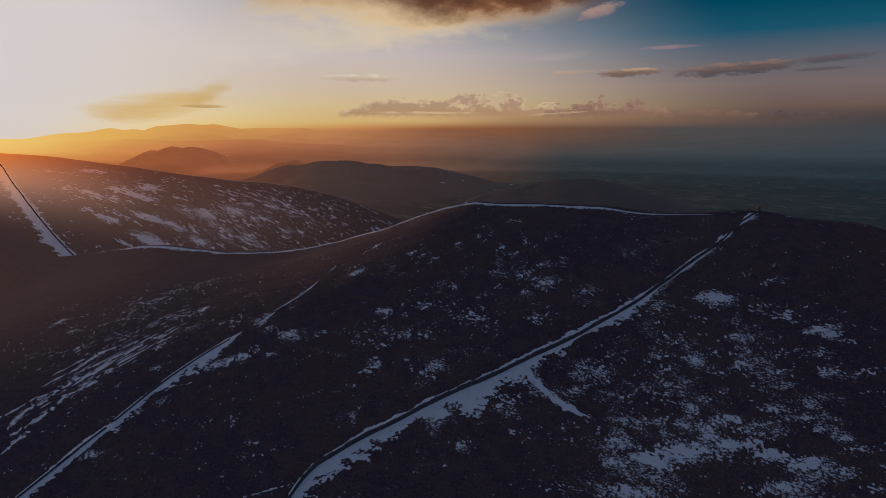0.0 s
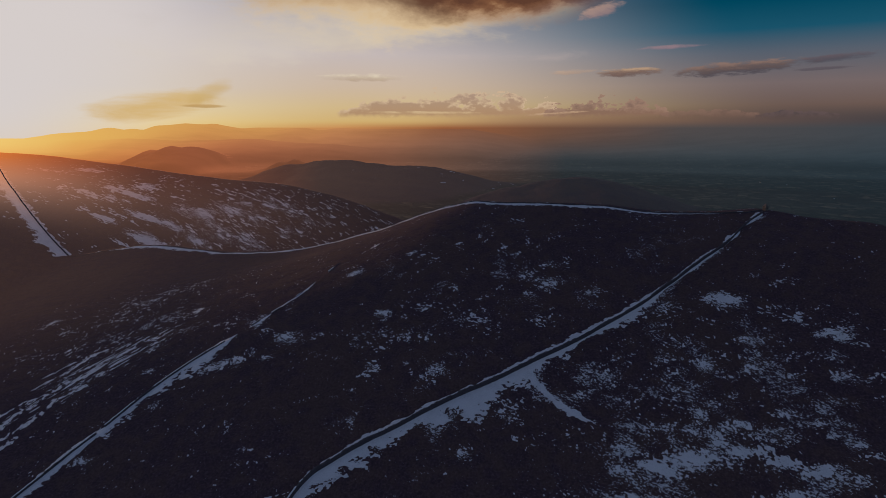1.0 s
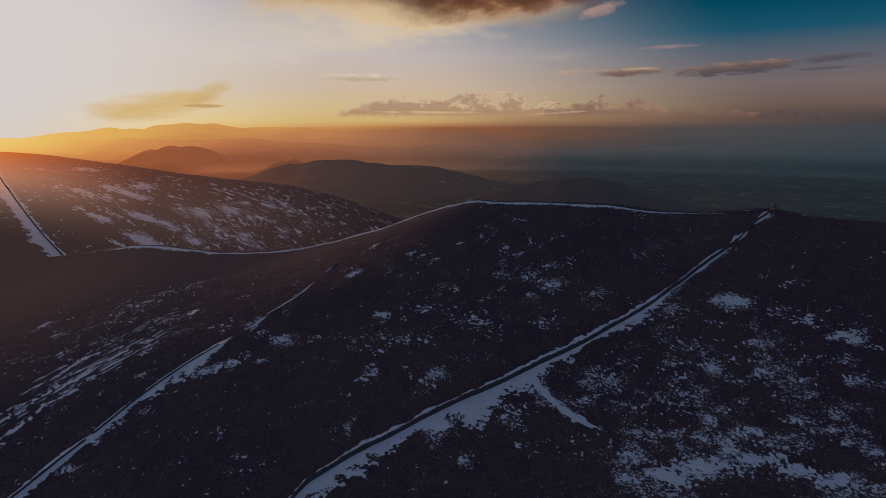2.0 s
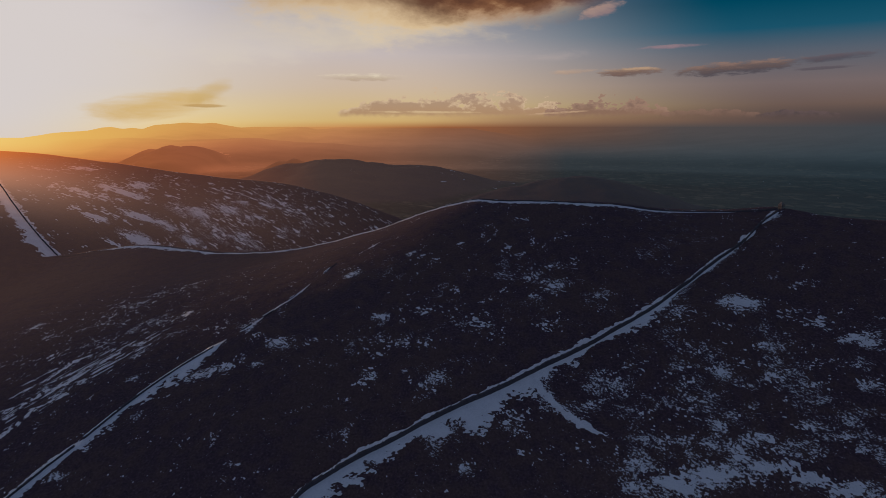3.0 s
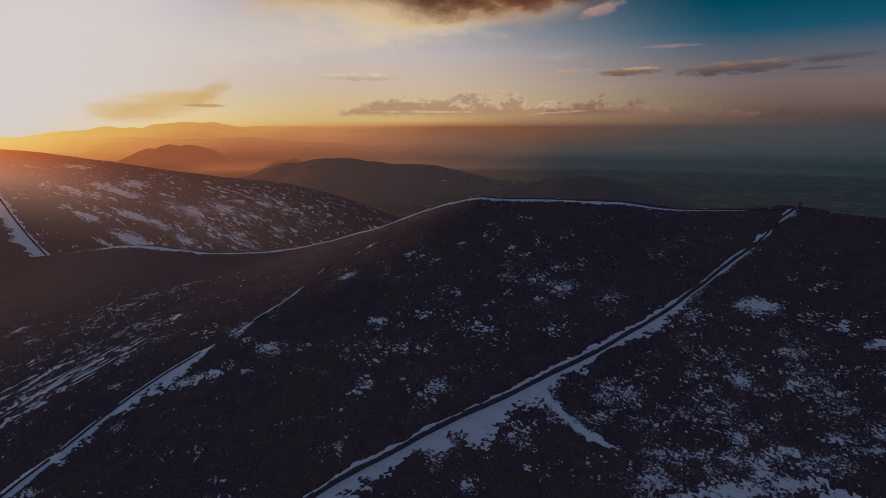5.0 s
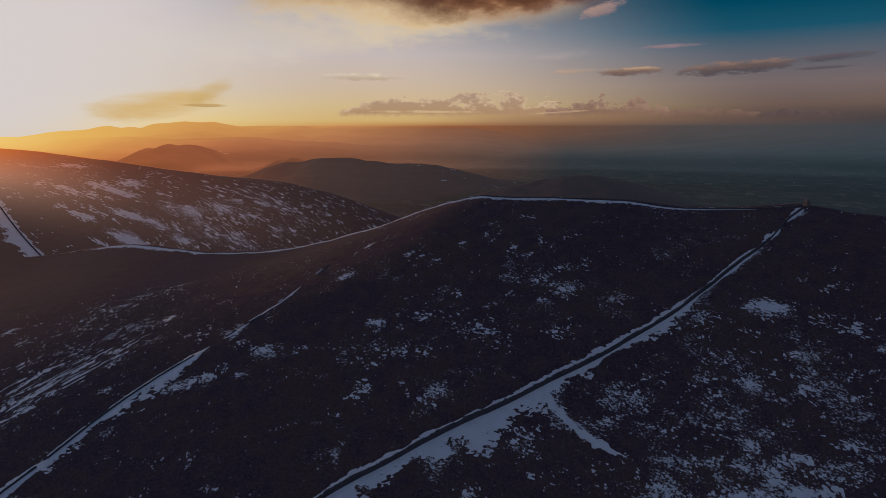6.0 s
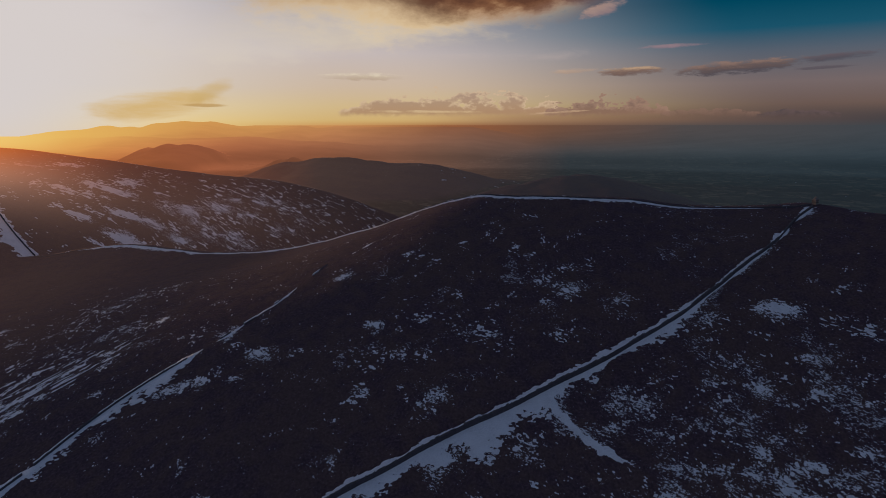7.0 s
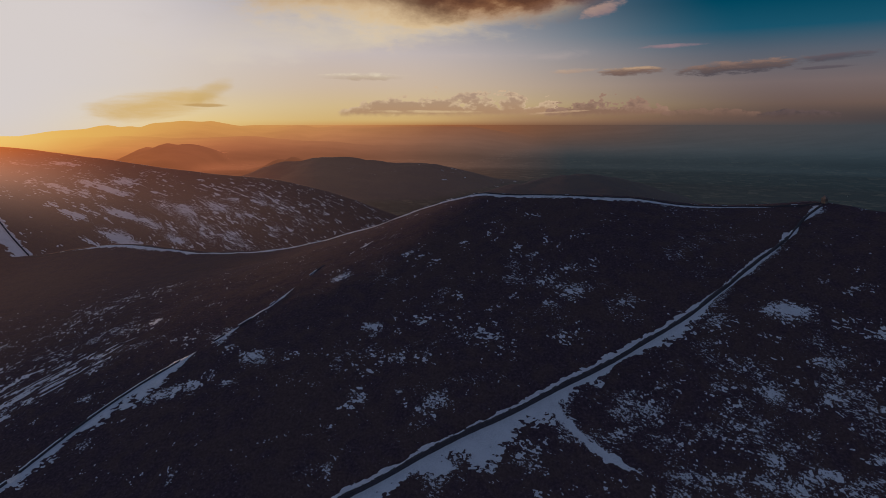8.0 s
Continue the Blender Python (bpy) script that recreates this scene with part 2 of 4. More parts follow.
def moor_material():
    mat, tree, shader, place = material("heather_moor", 0.95, 0.1)
    fine, mid, wide = noise_at(tree, place, 0.9, 5.0, 0.65), noise_at(tree, place, 0.13, 4.0, 0.6), noise_at(tree, place, 0.012, 3.0, 0.55)
    heather = ramp(fine, [(0.30, (0.044, 0.031, 0.036, 1)), (0.55, (0.088, 0.054, 0.069, 1)), (0.75, (0.165, 0.110, 0.118, 1))])
    grass = ramp(fine, [(0.30, (0.068, 0.044, 0.042, 1)), (0.60, (0.119, 0.073, 0.073, 1)), (0.80, (0.190, 0.124, 0.102, 1))])
    colour = blend(tree, (mid * 0.75 + wide * 0.6).smooth(0.56, 0.78), heather, grass)
    # far below, the farmland of the plain: small hedged fields
    split_ = tree.nodes.new("ShaderNodeSeparateXYZ")
    tree.links.new(place, split_.inputs[0])
    low = (Num(tree, split_.outputs[2]).smooth(-134.0, -146.0) * Num(tree, split_.outputs[1]).smooth(1100.0, 1500.0)).op("MAXIMUM", Num(tree, split_.outputs[1]).smooth(2750.0, 2950.0))
    cells = tree.nodes.new("ShaderNodeTexVoronoi")
    cells.inputs["Scale"].default_value = 0.024
    cells.inputs["Randomness"].default_value = 0.85
    stretch = tree.nodes.new("ShaderNodeMapping")
    stretch.inputs["Scale"].default_value = (1.0, 0.8, 0.0)
    stretch.inputs["Rotation"].default_value = (0, 0, 0.35)
    tree.links.new(place, stretch.inputs[0])
    tree.links.new(stretch.outputs[0], cells.inputs["Vector"])
    grey = tree.nodes.new("ShaderNodeSeparateColor")
    tree.links.new(cells.outputs["Color"], grey.inputs[0])
    field = ramp(Num(tree, grey.outputs[0]) * 0.7 + noise_at(tree, stretch.outputs[0], 0.05, 4.0, 0.65) * 0.3, [(0.22, (0.028, 0.032, 0.028, 1)), (0.50, (0.060, 0.062, 0.046, 1)), (0.72, (0.105, 0.094, 0.064, 1)), (0.88, (0.19, 0.15, 0.092, 1))])
    woods = noise_at(tree, place, 0.006, 6.0, 0.7).smooth(0.46, 0.56)
    field = blend(tree, woods * 0.8, field, (0.018, 0.022, 0.020, 1))
    # dark hedges between the fields
    edge = tree.nodes.new("ShaderNodeTexVoronoi")
    edge.feature = "DISTANCE_TO_EDGE"
    edge.inputs["Scale"].default_value, edge.inputs["Randomness"].default_value = 0.024, 0.85
    tree.links.new(stretch.outputs[0], edge.inputs["Vector"])
    field = blend(tree, Num(tree, edge.outputs["Distance"]).smooth(0.10, 0.03) * 0.7, field, (0.016, 0.020, 0.016, 1))
    colour = blend(tree, low, colour, field)
    # snow caught between the stems
    share = tree.nodes.new("ShaderNodeAttribute")
    share.attribute_name = "dusting"
    lie = tree.nodes.new("ShaderNodeMapping")
    turned = tree.nodes.new("ShaderNodeMapping")
    turned.inputs["Rotation"].default_value, lie.inputs["Scale"].default_value = (0, 0, 0.50), (0.66, 1.0, 0.6)
    tree.links.new(place, turned.inputs[0])
    tree.links.new(turned.outputs[0], lie.inputs[0])
    flecks = noise_at(tree, lie.outputs[0], 1.15, 5.0, 0.70) * 0.74 + noise_at(tree, lie.outputs[0], 0.3, 3.0, 0.6) * 0.26
    caught = (flecks + (Num(tree, share.outputs["Fac"]) - 0.5) * 0.37).smooth(0.505, 0.545)
    colour = blend(tree, caught * 0.92, colour, (0.68, 0.67, 0.70, 1))
    tree.links.new(colour, shader.inputs["Base Color"])
    relief(tree, shader, fine + mid * 2.0, 0.7, 0.7)
    return mat


def snow_material():
    mat, tree, shader, place = material("old_snow", 0.42, 0.6)
    fine, wide = noise_at(tree, place, 1.7, 4.0, 0.6), noise_at(tree, place, 0.15, 3.0, 0.5)
    colour = ramp(fine * 0.6 + wide * 0.4, [(0.30, (0.55, 0.54, 0.57, 1)), (0.55, (0.71, 0.695, 0.725, 1))])
    tree.links.new(colour, shader.inputs["Base Color"])
    relief(tree, shader, fine + wide * 3.0, 0.4, 0.25)
    return mat


def stone_material(name, dark, light):
    mat, tree, shader, place = material(name, 0.88, 0.25)
    fine, mid = noise_at(tree, place, 3.0, 5.0, 0.65), noise_at(tree, place, 0.6, 3.0, 0.6)
    isle = Num(tree, tree.nodes.new("ShaderNodeNewGeometry").outputs["Random Per Island"])
    colour = ramp(fine * 0.4 + mid * 0.35 + isle * 0.25, [(0.25, dark), (0.65, light)])
    tree.links.new(colour, shader.inputs["Base Color"])
    relief(tree, shader, fine + mid, 0.6, 0.1)
    return mat


def far_material():
    mat, tree, shader, place = material("far_hillside", 0.95, 0.1)
    wide = noise_at(tree, place, 0.006, 5.0, 0.6)
    tree.links.new(ramp(wide, [(0.3, (0.030, 0.030, 0.022, 1)), (0.7, (0.065, 0.055, 0.035, 1))]), shader.inputs["Base Color"])
    relief(tree, shader, wide, 0.5, 20.0)
    return mat


def painted_haze():
    """Haze and sun glow painted as an emitting sheet: denser with distance, coloured by the bearing to the low sun."""
    mat = bpy.data.materials.new("haze_glow_sheet")
    mat.use_nodes = True
    tree = mat.node_tree
    tree.nodes.clear()
    part_ = tree.nodes.new("ShaderNodeSeparateXYZ")
    tree.links.new(tree.nodes.new("ShaderNodeTexCoord").outputs["Object"], part_.inputs[0])
    x, y, z = (Num(tree, part_.outputs[k]) for k in range(3))
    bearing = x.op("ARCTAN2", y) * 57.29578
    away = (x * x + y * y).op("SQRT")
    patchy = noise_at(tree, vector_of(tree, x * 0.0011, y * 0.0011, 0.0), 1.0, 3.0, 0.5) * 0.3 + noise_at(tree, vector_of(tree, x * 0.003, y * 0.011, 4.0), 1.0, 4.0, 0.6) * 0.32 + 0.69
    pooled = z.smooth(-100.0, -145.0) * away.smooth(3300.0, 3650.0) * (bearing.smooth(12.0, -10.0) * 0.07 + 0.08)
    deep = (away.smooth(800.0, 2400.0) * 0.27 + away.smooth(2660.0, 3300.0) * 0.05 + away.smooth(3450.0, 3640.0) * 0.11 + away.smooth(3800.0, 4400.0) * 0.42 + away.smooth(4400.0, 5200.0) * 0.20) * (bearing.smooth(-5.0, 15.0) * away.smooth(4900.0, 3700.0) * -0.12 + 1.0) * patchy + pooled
    # lens flare near the sun, painted as emission over the western slopes
    sun_flare = bearing.smooth(-24.5, -38.3) * z.smooth(-95.0, 54.0) * away.smooth(790.0, 1020.0) * 0.60
    flare_glow = bearing.smooth(6.0, -40.0) * away.smooth(760.0, 1000.0) * away.smooth(2600.0, 1600.0) * 0.15 + bearing.smooth(-6.0, -40.0) * away.smooth(380.0, 700.0) * 0.055
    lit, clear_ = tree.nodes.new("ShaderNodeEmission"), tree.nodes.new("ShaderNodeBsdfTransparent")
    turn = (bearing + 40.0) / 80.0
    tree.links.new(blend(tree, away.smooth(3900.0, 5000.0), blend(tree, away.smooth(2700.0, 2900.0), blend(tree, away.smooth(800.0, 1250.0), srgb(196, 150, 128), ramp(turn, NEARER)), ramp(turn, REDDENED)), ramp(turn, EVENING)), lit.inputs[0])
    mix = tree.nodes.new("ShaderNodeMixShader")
    tree.links.new((deep + sun_flare + flare_glow).op("MINIMUM", 0.97).socket, mix.inputs[0])
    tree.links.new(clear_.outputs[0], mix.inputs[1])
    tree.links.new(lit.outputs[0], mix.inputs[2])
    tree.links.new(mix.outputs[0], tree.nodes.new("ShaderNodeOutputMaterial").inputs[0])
    return mat


MOOR, SNOW, FAR = moor_material(), snow_material(), far_material()
GRANITE = stone_material("granite_wall", (0.034, 0.029, 0.038, 1), (0.096, 0.082, 0.100, 1))
COPING = stone_material("coping_granite", (0.042, 0.036, 0.040, 1), (0.125, 0.108, 0.112, 1))
TOWER = stone_material("tower_granite", (0.09, 0.075, 0.07, 1), (0.24, 0.205, 0.185, 1))


# ---------------------------------------------------------------- the lie of the land
def curve_at(x, kx, ky):
    """A smooth curve through the knots (kx, ky), going on straight past its ends."""
    kx, ky, x = np.array(kx, float), np.array(ky, float), np.asarray(x, float)
    m = np.gradient(ky, kx)
    xc = np.clip(x, kx[0], kx[-1])
    i = np.clip(np.searchsorted(kx, xc) - 1, 0, len(kx) - 2)
    h = kx[i + 1] - kx[i]
    t = (xc - kx[i]) / h
    r = ((2 * t ** 3 - 3 * t ** 2 + 1) * ky[i] + (t ** 3 - 2 * t ** 2 + t) * h * m[i]
         + (3 * t ** 2 - 2 * t ** 3) * ky[i + 1] + (t ** 3 - t ** 2) * h * m[i + 1])
    return r + np.minimum(x - kx[0], 0) * m[0] + np.maximum(x - kx[-1], 0) * m[-1]


def grain(x, y, seed):
    """Smooth noise on a unit lattice, -1 to 1."""
    xi, yi = np.floor(x), np.floor(y)
    fx, fy = x - xi, y - yi
    fx, fy = fx * fx * fx * (fx * (fx * 6 - 15) + 10), fy * fy * fy * (fy * (fy * 6 - 15) + 10)

    def corner(a, b):
        v = (a.astype(np.int64) * 374761393 + b.astype(np.int64) * 668265263 + seed * 1442695041) & 0xFFFFFFFF
        v = ((v ^ (v >> 13)) * 1274126177) & 0xFFFFFFFF
        v = (v ^ (v >> 16)) & 0xFFFFFF
        return v / 0x7FFFFF - 1.0

    a = corner(xi, yi) * (1 - fx) + corner(xi + 1, yi) * fx
    b = corner(xi, yi + 1) * (1 - fx) + corner(xi + 1, yi + 1) * fx
    return a * (1 - fy) + b * fy


def rough(x, y, size, octaves, seed):
    total, amp, norm = 0.0, 1.0, 0.0
    for k in range(octaves):
        total = total + amp * grain(x / size, y / size, seed + 17 * k)
        norm += amp
        size, amp = size * 0.5, amp * 0.55
        x, y = 0.8 * x - 0.6 * y, 0.6 * x + 0.8 * y
    return total / norm


# the near hillside: control heights fitted to the camera's view on nine profiles (west to east), from its foot up to
# the ridge
PROFILE_X = (-400, -300, -220, -140, -60, 20, 100, 180, 280)
PROFILE_Y = (220, 270, 320, 370, 420, 470, 520, 580, 660)
PROFILES = (
    (-107, -97, -88, -79, -71, -64, -58, -50, -40),
    (-93, -81, -70, -61, -53, -47, -42, -35, -22),
    (-82, -69, -56, -45, -37, -32, -30, -29, -22),
    (-75, -58, -42, -27, -18, -13, -15, -17, -15),
    (-72, -52, -31, -12, 3, 9.5, 9.5, 4, 3),
    (-72, -49, -25, 0, 23, 39, 38, 30, 26),
    (-73, -49, -22, 5, 29, 46, 50, 50, 49),
    (-70, -45, -18, 9, 29, 43, 55, 61, 65),
    (-60, -32, -3, 24, 43, 52, 62, 72, 80),
)
RIDGE = ((-410, -352, -293, -204, -160, -100, -68, -42, -11, 21, 42, 92, 133, 173, 213, 229, 248, 289),
         (660, 655, 640, 610, 596, 575, 561, 533, 506, 481, 467, 455, 451, 447, 443, 441, 420, 392))
PLAIN = -150.0


def over(a, b, k):
    """The higher of two slopes, with a rounded join."""
    return np.maximum(a, b) + k * np.log1p(np.exp(-np.abs(a - b) / k))


def near_hill(x, y):
    xs, ys = np.clip(x, PROFILE_X[0], PROFILE_X[-1]), np.clip(y, PROFILE_Y[0], PROFILE_Y[-1])
    cols = np.stack([curve_at(ys, PROFILE_Y, p) for p in PROFILES])
    kx = np.array(PROFILE_X, float)
    m = np.gradient(cols, kx, axis=0)
    i = np.clip(np.searchsorted(kx, xs) - 1, 0, len(kx) - 2)
    h = kx[i + 1] - kx[i]
    t = (xs - kx[i]) / h

    def pick(a, j):
        return np.take_along_axis(a, j[None], 0)[0]

    z = ((2 * t ** 3 - 3 * t ** 2 + 1) * pick(cols, i) + (t ** 3 - 2 * t ** 2 + t) * h * pick(m, i)
         + (3 * t ** 2 - 2 * t ** 3) * pick(cols, i + 1) + (t ** 3 - t ** 2) * h * pick(m, i + 1))
    s = np.maximum(y - curve_at(np.clip(x, -600, 420), *RIDGE), 0)
    z = z - 0.5 * s * s / (s + 11)
    z = z - 0.30 * np.maximum(PROFILE_Y[0] - y, 0)
    e = np.maximum(x - 280, 0)
    w = np.maximum(-400 - x, 0)
    return z - 0.35 * e * e / (e + 60) - 0.25 * w


WEST_CREST = ((-1500, -876, -735, -642, -548, -461, -374, -280, -224, -166, -107, -72, 60, 300),
              (85, 66, 57, 50, 38, 24, 12, 1, -11, -29, -51, -66, -120, -240))
WEST_FALL = ((-900, -700, -475, -400, -300, -150, 100), (0.03, 0.04, 0.085, 0.155, 0.28, 0.36, 0.38))


def west_hill(x, y):
    line = np.clip(1024 + 0.13 * np.maximum(x + 560, 0), 1024, 1140)
    d = line - y
    top = curve_at(np.clip(x, -1500, 300), *WEST_CREST)
    fall = curve_at(np.clip(x, -900, 100), *WEST_FALL)
    front = fall * np.maximum(d, 0) ** 2 / (np.maximum(d, 0) + 30)
    back = 0.3 * np.maximum(-d, 0) ** 2 / (np.maximum(-d, 0) + 40)
    return top - front - back - 0.25 * np.maximum(330 - y, 0)


MID_CREST = ((-1300, -973, -846, -797, -725, -676, -581, -534, -451, -321, -202, -60, 35, 154, 273, 345, 416, 511, 605, 701, 798, 895, 993, 1091),
             (-260, -165, -110, -96, -71, -58, -53, -42, -37, -51, -58, -63, -81, -109, -134, -141, -129, -115, -108, -122, -147, -176, -205, -232))


SHOULDER = ((0, 60, 125, 192, 242, 292, 359, 425, 493, 561, 629, 698, 767, 853, 1050),
            (-170, -125, -98, -81, -75, -64, -54, -50, -60, -78, -98, -118, -137, -154, -190))


def east_shoulder(x, y):
    d = 1850 - y
    top = curve_at(np.clip(x, 0, 1050), *SHOULDER)
    return top - 0.16 * np.maximum(d, 0) ** 2 / (np.maximum(d, 0) + 60) - 0.2 * np.maximum(-d, 0) ** 2 / (np.maximum(-d, 0) + 60)


def mid_hill(x, y):
    d = 2615 - y
    top = curve_at(np.clip(x, -1300, 1091), *MID_CREST) - 3.0
    return top - 0.13 * np.maximum(d, 0) ** 2 / (np.maximum(d, 0) + 60) - 0.2 * np.maximum(-d, 0) ** 2 / (np.maximum(-d, 0) + 60)


def land(x, y):
    """The ground's height."""
    x, y = np.asarray(x, float), np.asarray(y, float)
    r = np.hypot(x, y)
    west_dip = np.clip((-0.30 - x / np.maximum(y, 1.0)) / 0.35, 0, 1)
    plain = PLAIN + (243 - 85 * west_dip) * (np.clip(r - 3300, 0, 1650) / 1650) ** 2
    z = over(near_hill(x, y), west_hill(x, y), 3.0)
    z = z + 1.1 * rough(x, y, 38, 2, 3) + 0.22 * rough(x, y, 9, 2, 5)
    z = over(z, over(over(mid_hill(x, y), east_shoulder(x, y), 5.0) + 4.0 * rough(x, y, 210, 4, 9) + 8.0 * rough(x * 0.8, y, 75, 3, 12), plain, 6.0), 6.0)
    return z


# ---------------------------------------------------------------- mesh helpers
def mesh_of(name, verts, faces, mat, smooth=False):
    me = bpy.data.meshes.new(name)
    verts, faces = np.asarray(verts, np.float32), np.asarray(faces, np.int32)
    me.vertices.add(len(verts))
    me.vertices.foreach_set("co", verts.ravel())
    n = faces.shape[1]
    me.loops.add(faces.size)
    me.loops.foreach_set("vertex_index", faces.ravel())
    me.polygons.add(len(faces))
    me.polygons.foreach_set("loop_start", np.arange(len(faces), dtype=np.int32) * n)
    me.polygons.foreach_set("use_smooth", np.full(len(faces), smooth))
    me.update(calc_edges=True)
    me.materials.append(mat)
    return me


def part(name, bm, mat, parent, label=""):
    me = bpy.data.meshes.new(name)
    bm.to_mesh(me)
    bm.free()
    me.materials.append(mat)
    ob = new(name, me)
    ob.parent = parent
    return tagged(ob, label=label)


def grid_faces(rows, cols):
    i = (np.arange(rows - 1)[:, None] * cols + np.arange(cols - 1)[None]).ravel()
    return np.stack([i, i + 1, i + cols + 1, i + cols], 1)


def spread(start, end, step, low, high, growth, widest):
    """Lines of a grid: even between start and end, wider and wider out to low and high."""
    mid = list(np.arange(start, end + step, step))
    s, v = step, mid[-1]
    while v < high:
        s = min(s * growth, widest)
        v += s
        mid.append(min(v, high))
    s, v = step, mid[0]
    while v > low:
        s = min(s * growth, widest)
        v -= s
        mid.insert(0, max(v, low))
    return np.array(mid)


# ---------------------------------------------------------------- the ground, one sheet out to the horizon
gx = spread(-290, 300, 1.3, -4600, 4600, 1.03, 30)
gy = np.unique(np.concatenate([spread(215, 500, 1.3, -900, 4960, 1.022, 42)] + [np.arange(c - 70, c + 70, 10.0) for c in (1060, 1850, 2615, 3430, 3645, 4165, 4640)]))
GX, GY = np.meshgrid(gx, gy)
GZ = land(GX, GY)
ground = new("ground", mesh_of("ground", np.stack([GX, GY, GZ], -1).reshape(-1, 3), grid_faces(len(gy), len(gx)), MOOR, True))
tagged(ground, "dark heather moor hillside falling to a hazy farmed plain", "ground", kind="structure")


# ---------------------------------------------------------------- far hills
def far_hill(knots_x, knots_z, line, slope, seed, label, uneven):
    """A hill on the far side of the plain: its skyline from west to east, and how steeply it falls to front and back."""
    global top_of_land
    x = GX
    crest = curve_at(np.clip(x, knots_x[0], knots_x[-1]), knots_x, knots_z)
    crest = crest - 0.16 * np.maximum(knots_x[0] - x, 0) - 0.16 * np.maximum(x - knots_x[-1], 0)
    crest = crest + uneven * rough(x, x * 0, 120, 4, seed)
    d = np.abs(GY - line)
    z = crest - slope * d * d / (d + 80) + 6 * rough(GX, GY, 170, 3, seed + 1) * np.minimum(d / 200, 1)
    faces = grid_faces(len(gy), len(gx))
    faces = faces[((z > GZ - 6).ravel()[faces].any(1)) & ((np.abs(d) < 1500).ravel()[faces].any(1))]
    used, inv = np.unique(faces, return_inverse=True)
    verts = np.stack([GX, GY, z], -1).reshape(-1, 3)[used]
    top_of_land = np.maximum(top_of_land, z)
    return tagged(new("distant_hill", mesh_of("distant_hill", verts, inv.reshape(-1, 4), FAR, True)), label, "hill", "distant hills", "structure")


top_of_land = GZ.copy()
far_hill((-1979, -1891, -1770, -1728, -1686, -1601, -1542, -1502, -1388, -1323, -1277, -1213, -1114), (-150, -104, -54, -35, -38, -12, -22, -15, -32, -55, -92, -126, -146), 3645, 0.24, 21, "rounded hill glowing orange through sunset haze", 3.0)
far_hill((-985, -937, -905, -868, -826, -796, -750, -704), (-127, -102, -89, -92, -76, -86, -108, -127), 3430, 0.25, 23, "small twin-topped knoll far behind the moor", 3.0)
far_hill((-3283, -2773, -2544, -2280, -2016, -1715, -1375, -1262, -1112, -849, -397), (-30, -10, 9, 16, 20, 9, 20, 20, 5, -10, -40), 4165, 0.3, 25, "long low ridge veiled in golden haze", 5.0)
far_hill((-3306, -3087, -2873, -2661, -2470, -2388, -2303, -2241, -2134, -2028, -1902, -1798, -1693, -1611, -1445, -1194, -1110, -1005, -943, -775, -608, -357, 200), (-10, 20, 49, 65, 90, 77, 86, 77, 106, 114, 126, 118, 122, 106, 81, 77, 89, 89, 77, 88, 84, 82, 84), 4640, 0.3, 27, "pale mountain range on the horizon below the sunset", 3.5)


# ---------------------------------------------------------------- thin glowing sheet with haze painted in, lying over the land
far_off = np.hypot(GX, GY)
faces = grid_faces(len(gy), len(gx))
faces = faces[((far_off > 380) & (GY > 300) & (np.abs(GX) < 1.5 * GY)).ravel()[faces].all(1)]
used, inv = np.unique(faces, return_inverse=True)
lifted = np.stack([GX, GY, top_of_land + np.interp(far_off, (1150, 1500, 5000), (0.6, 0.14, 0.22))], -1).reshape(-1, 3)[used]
haze = new("haze", mesh_of("haze", lifted, inv.reshape(-1, 4), painted_haze(), True))
tagged(haze, "thin see-through sheet with evening haze glow painted in, golden towards the sun, lying over the land", "haze", kind="structure")


# ---------------------------------------------------------------- drystone walls
def along(points, step):
    """A smooth line in plan through the points, at even steps."""
    p = np.array(points, float)
    t = np.concatenate([[0], np.cumsum(np.hypot(*np.diff(p, axis=0).T))])
    s = np.arange(0, t[-1], step)
    return np.stack([curve_at(s, t, p[:, 0]), curve_at(s, t, p[:, 1])], 1)


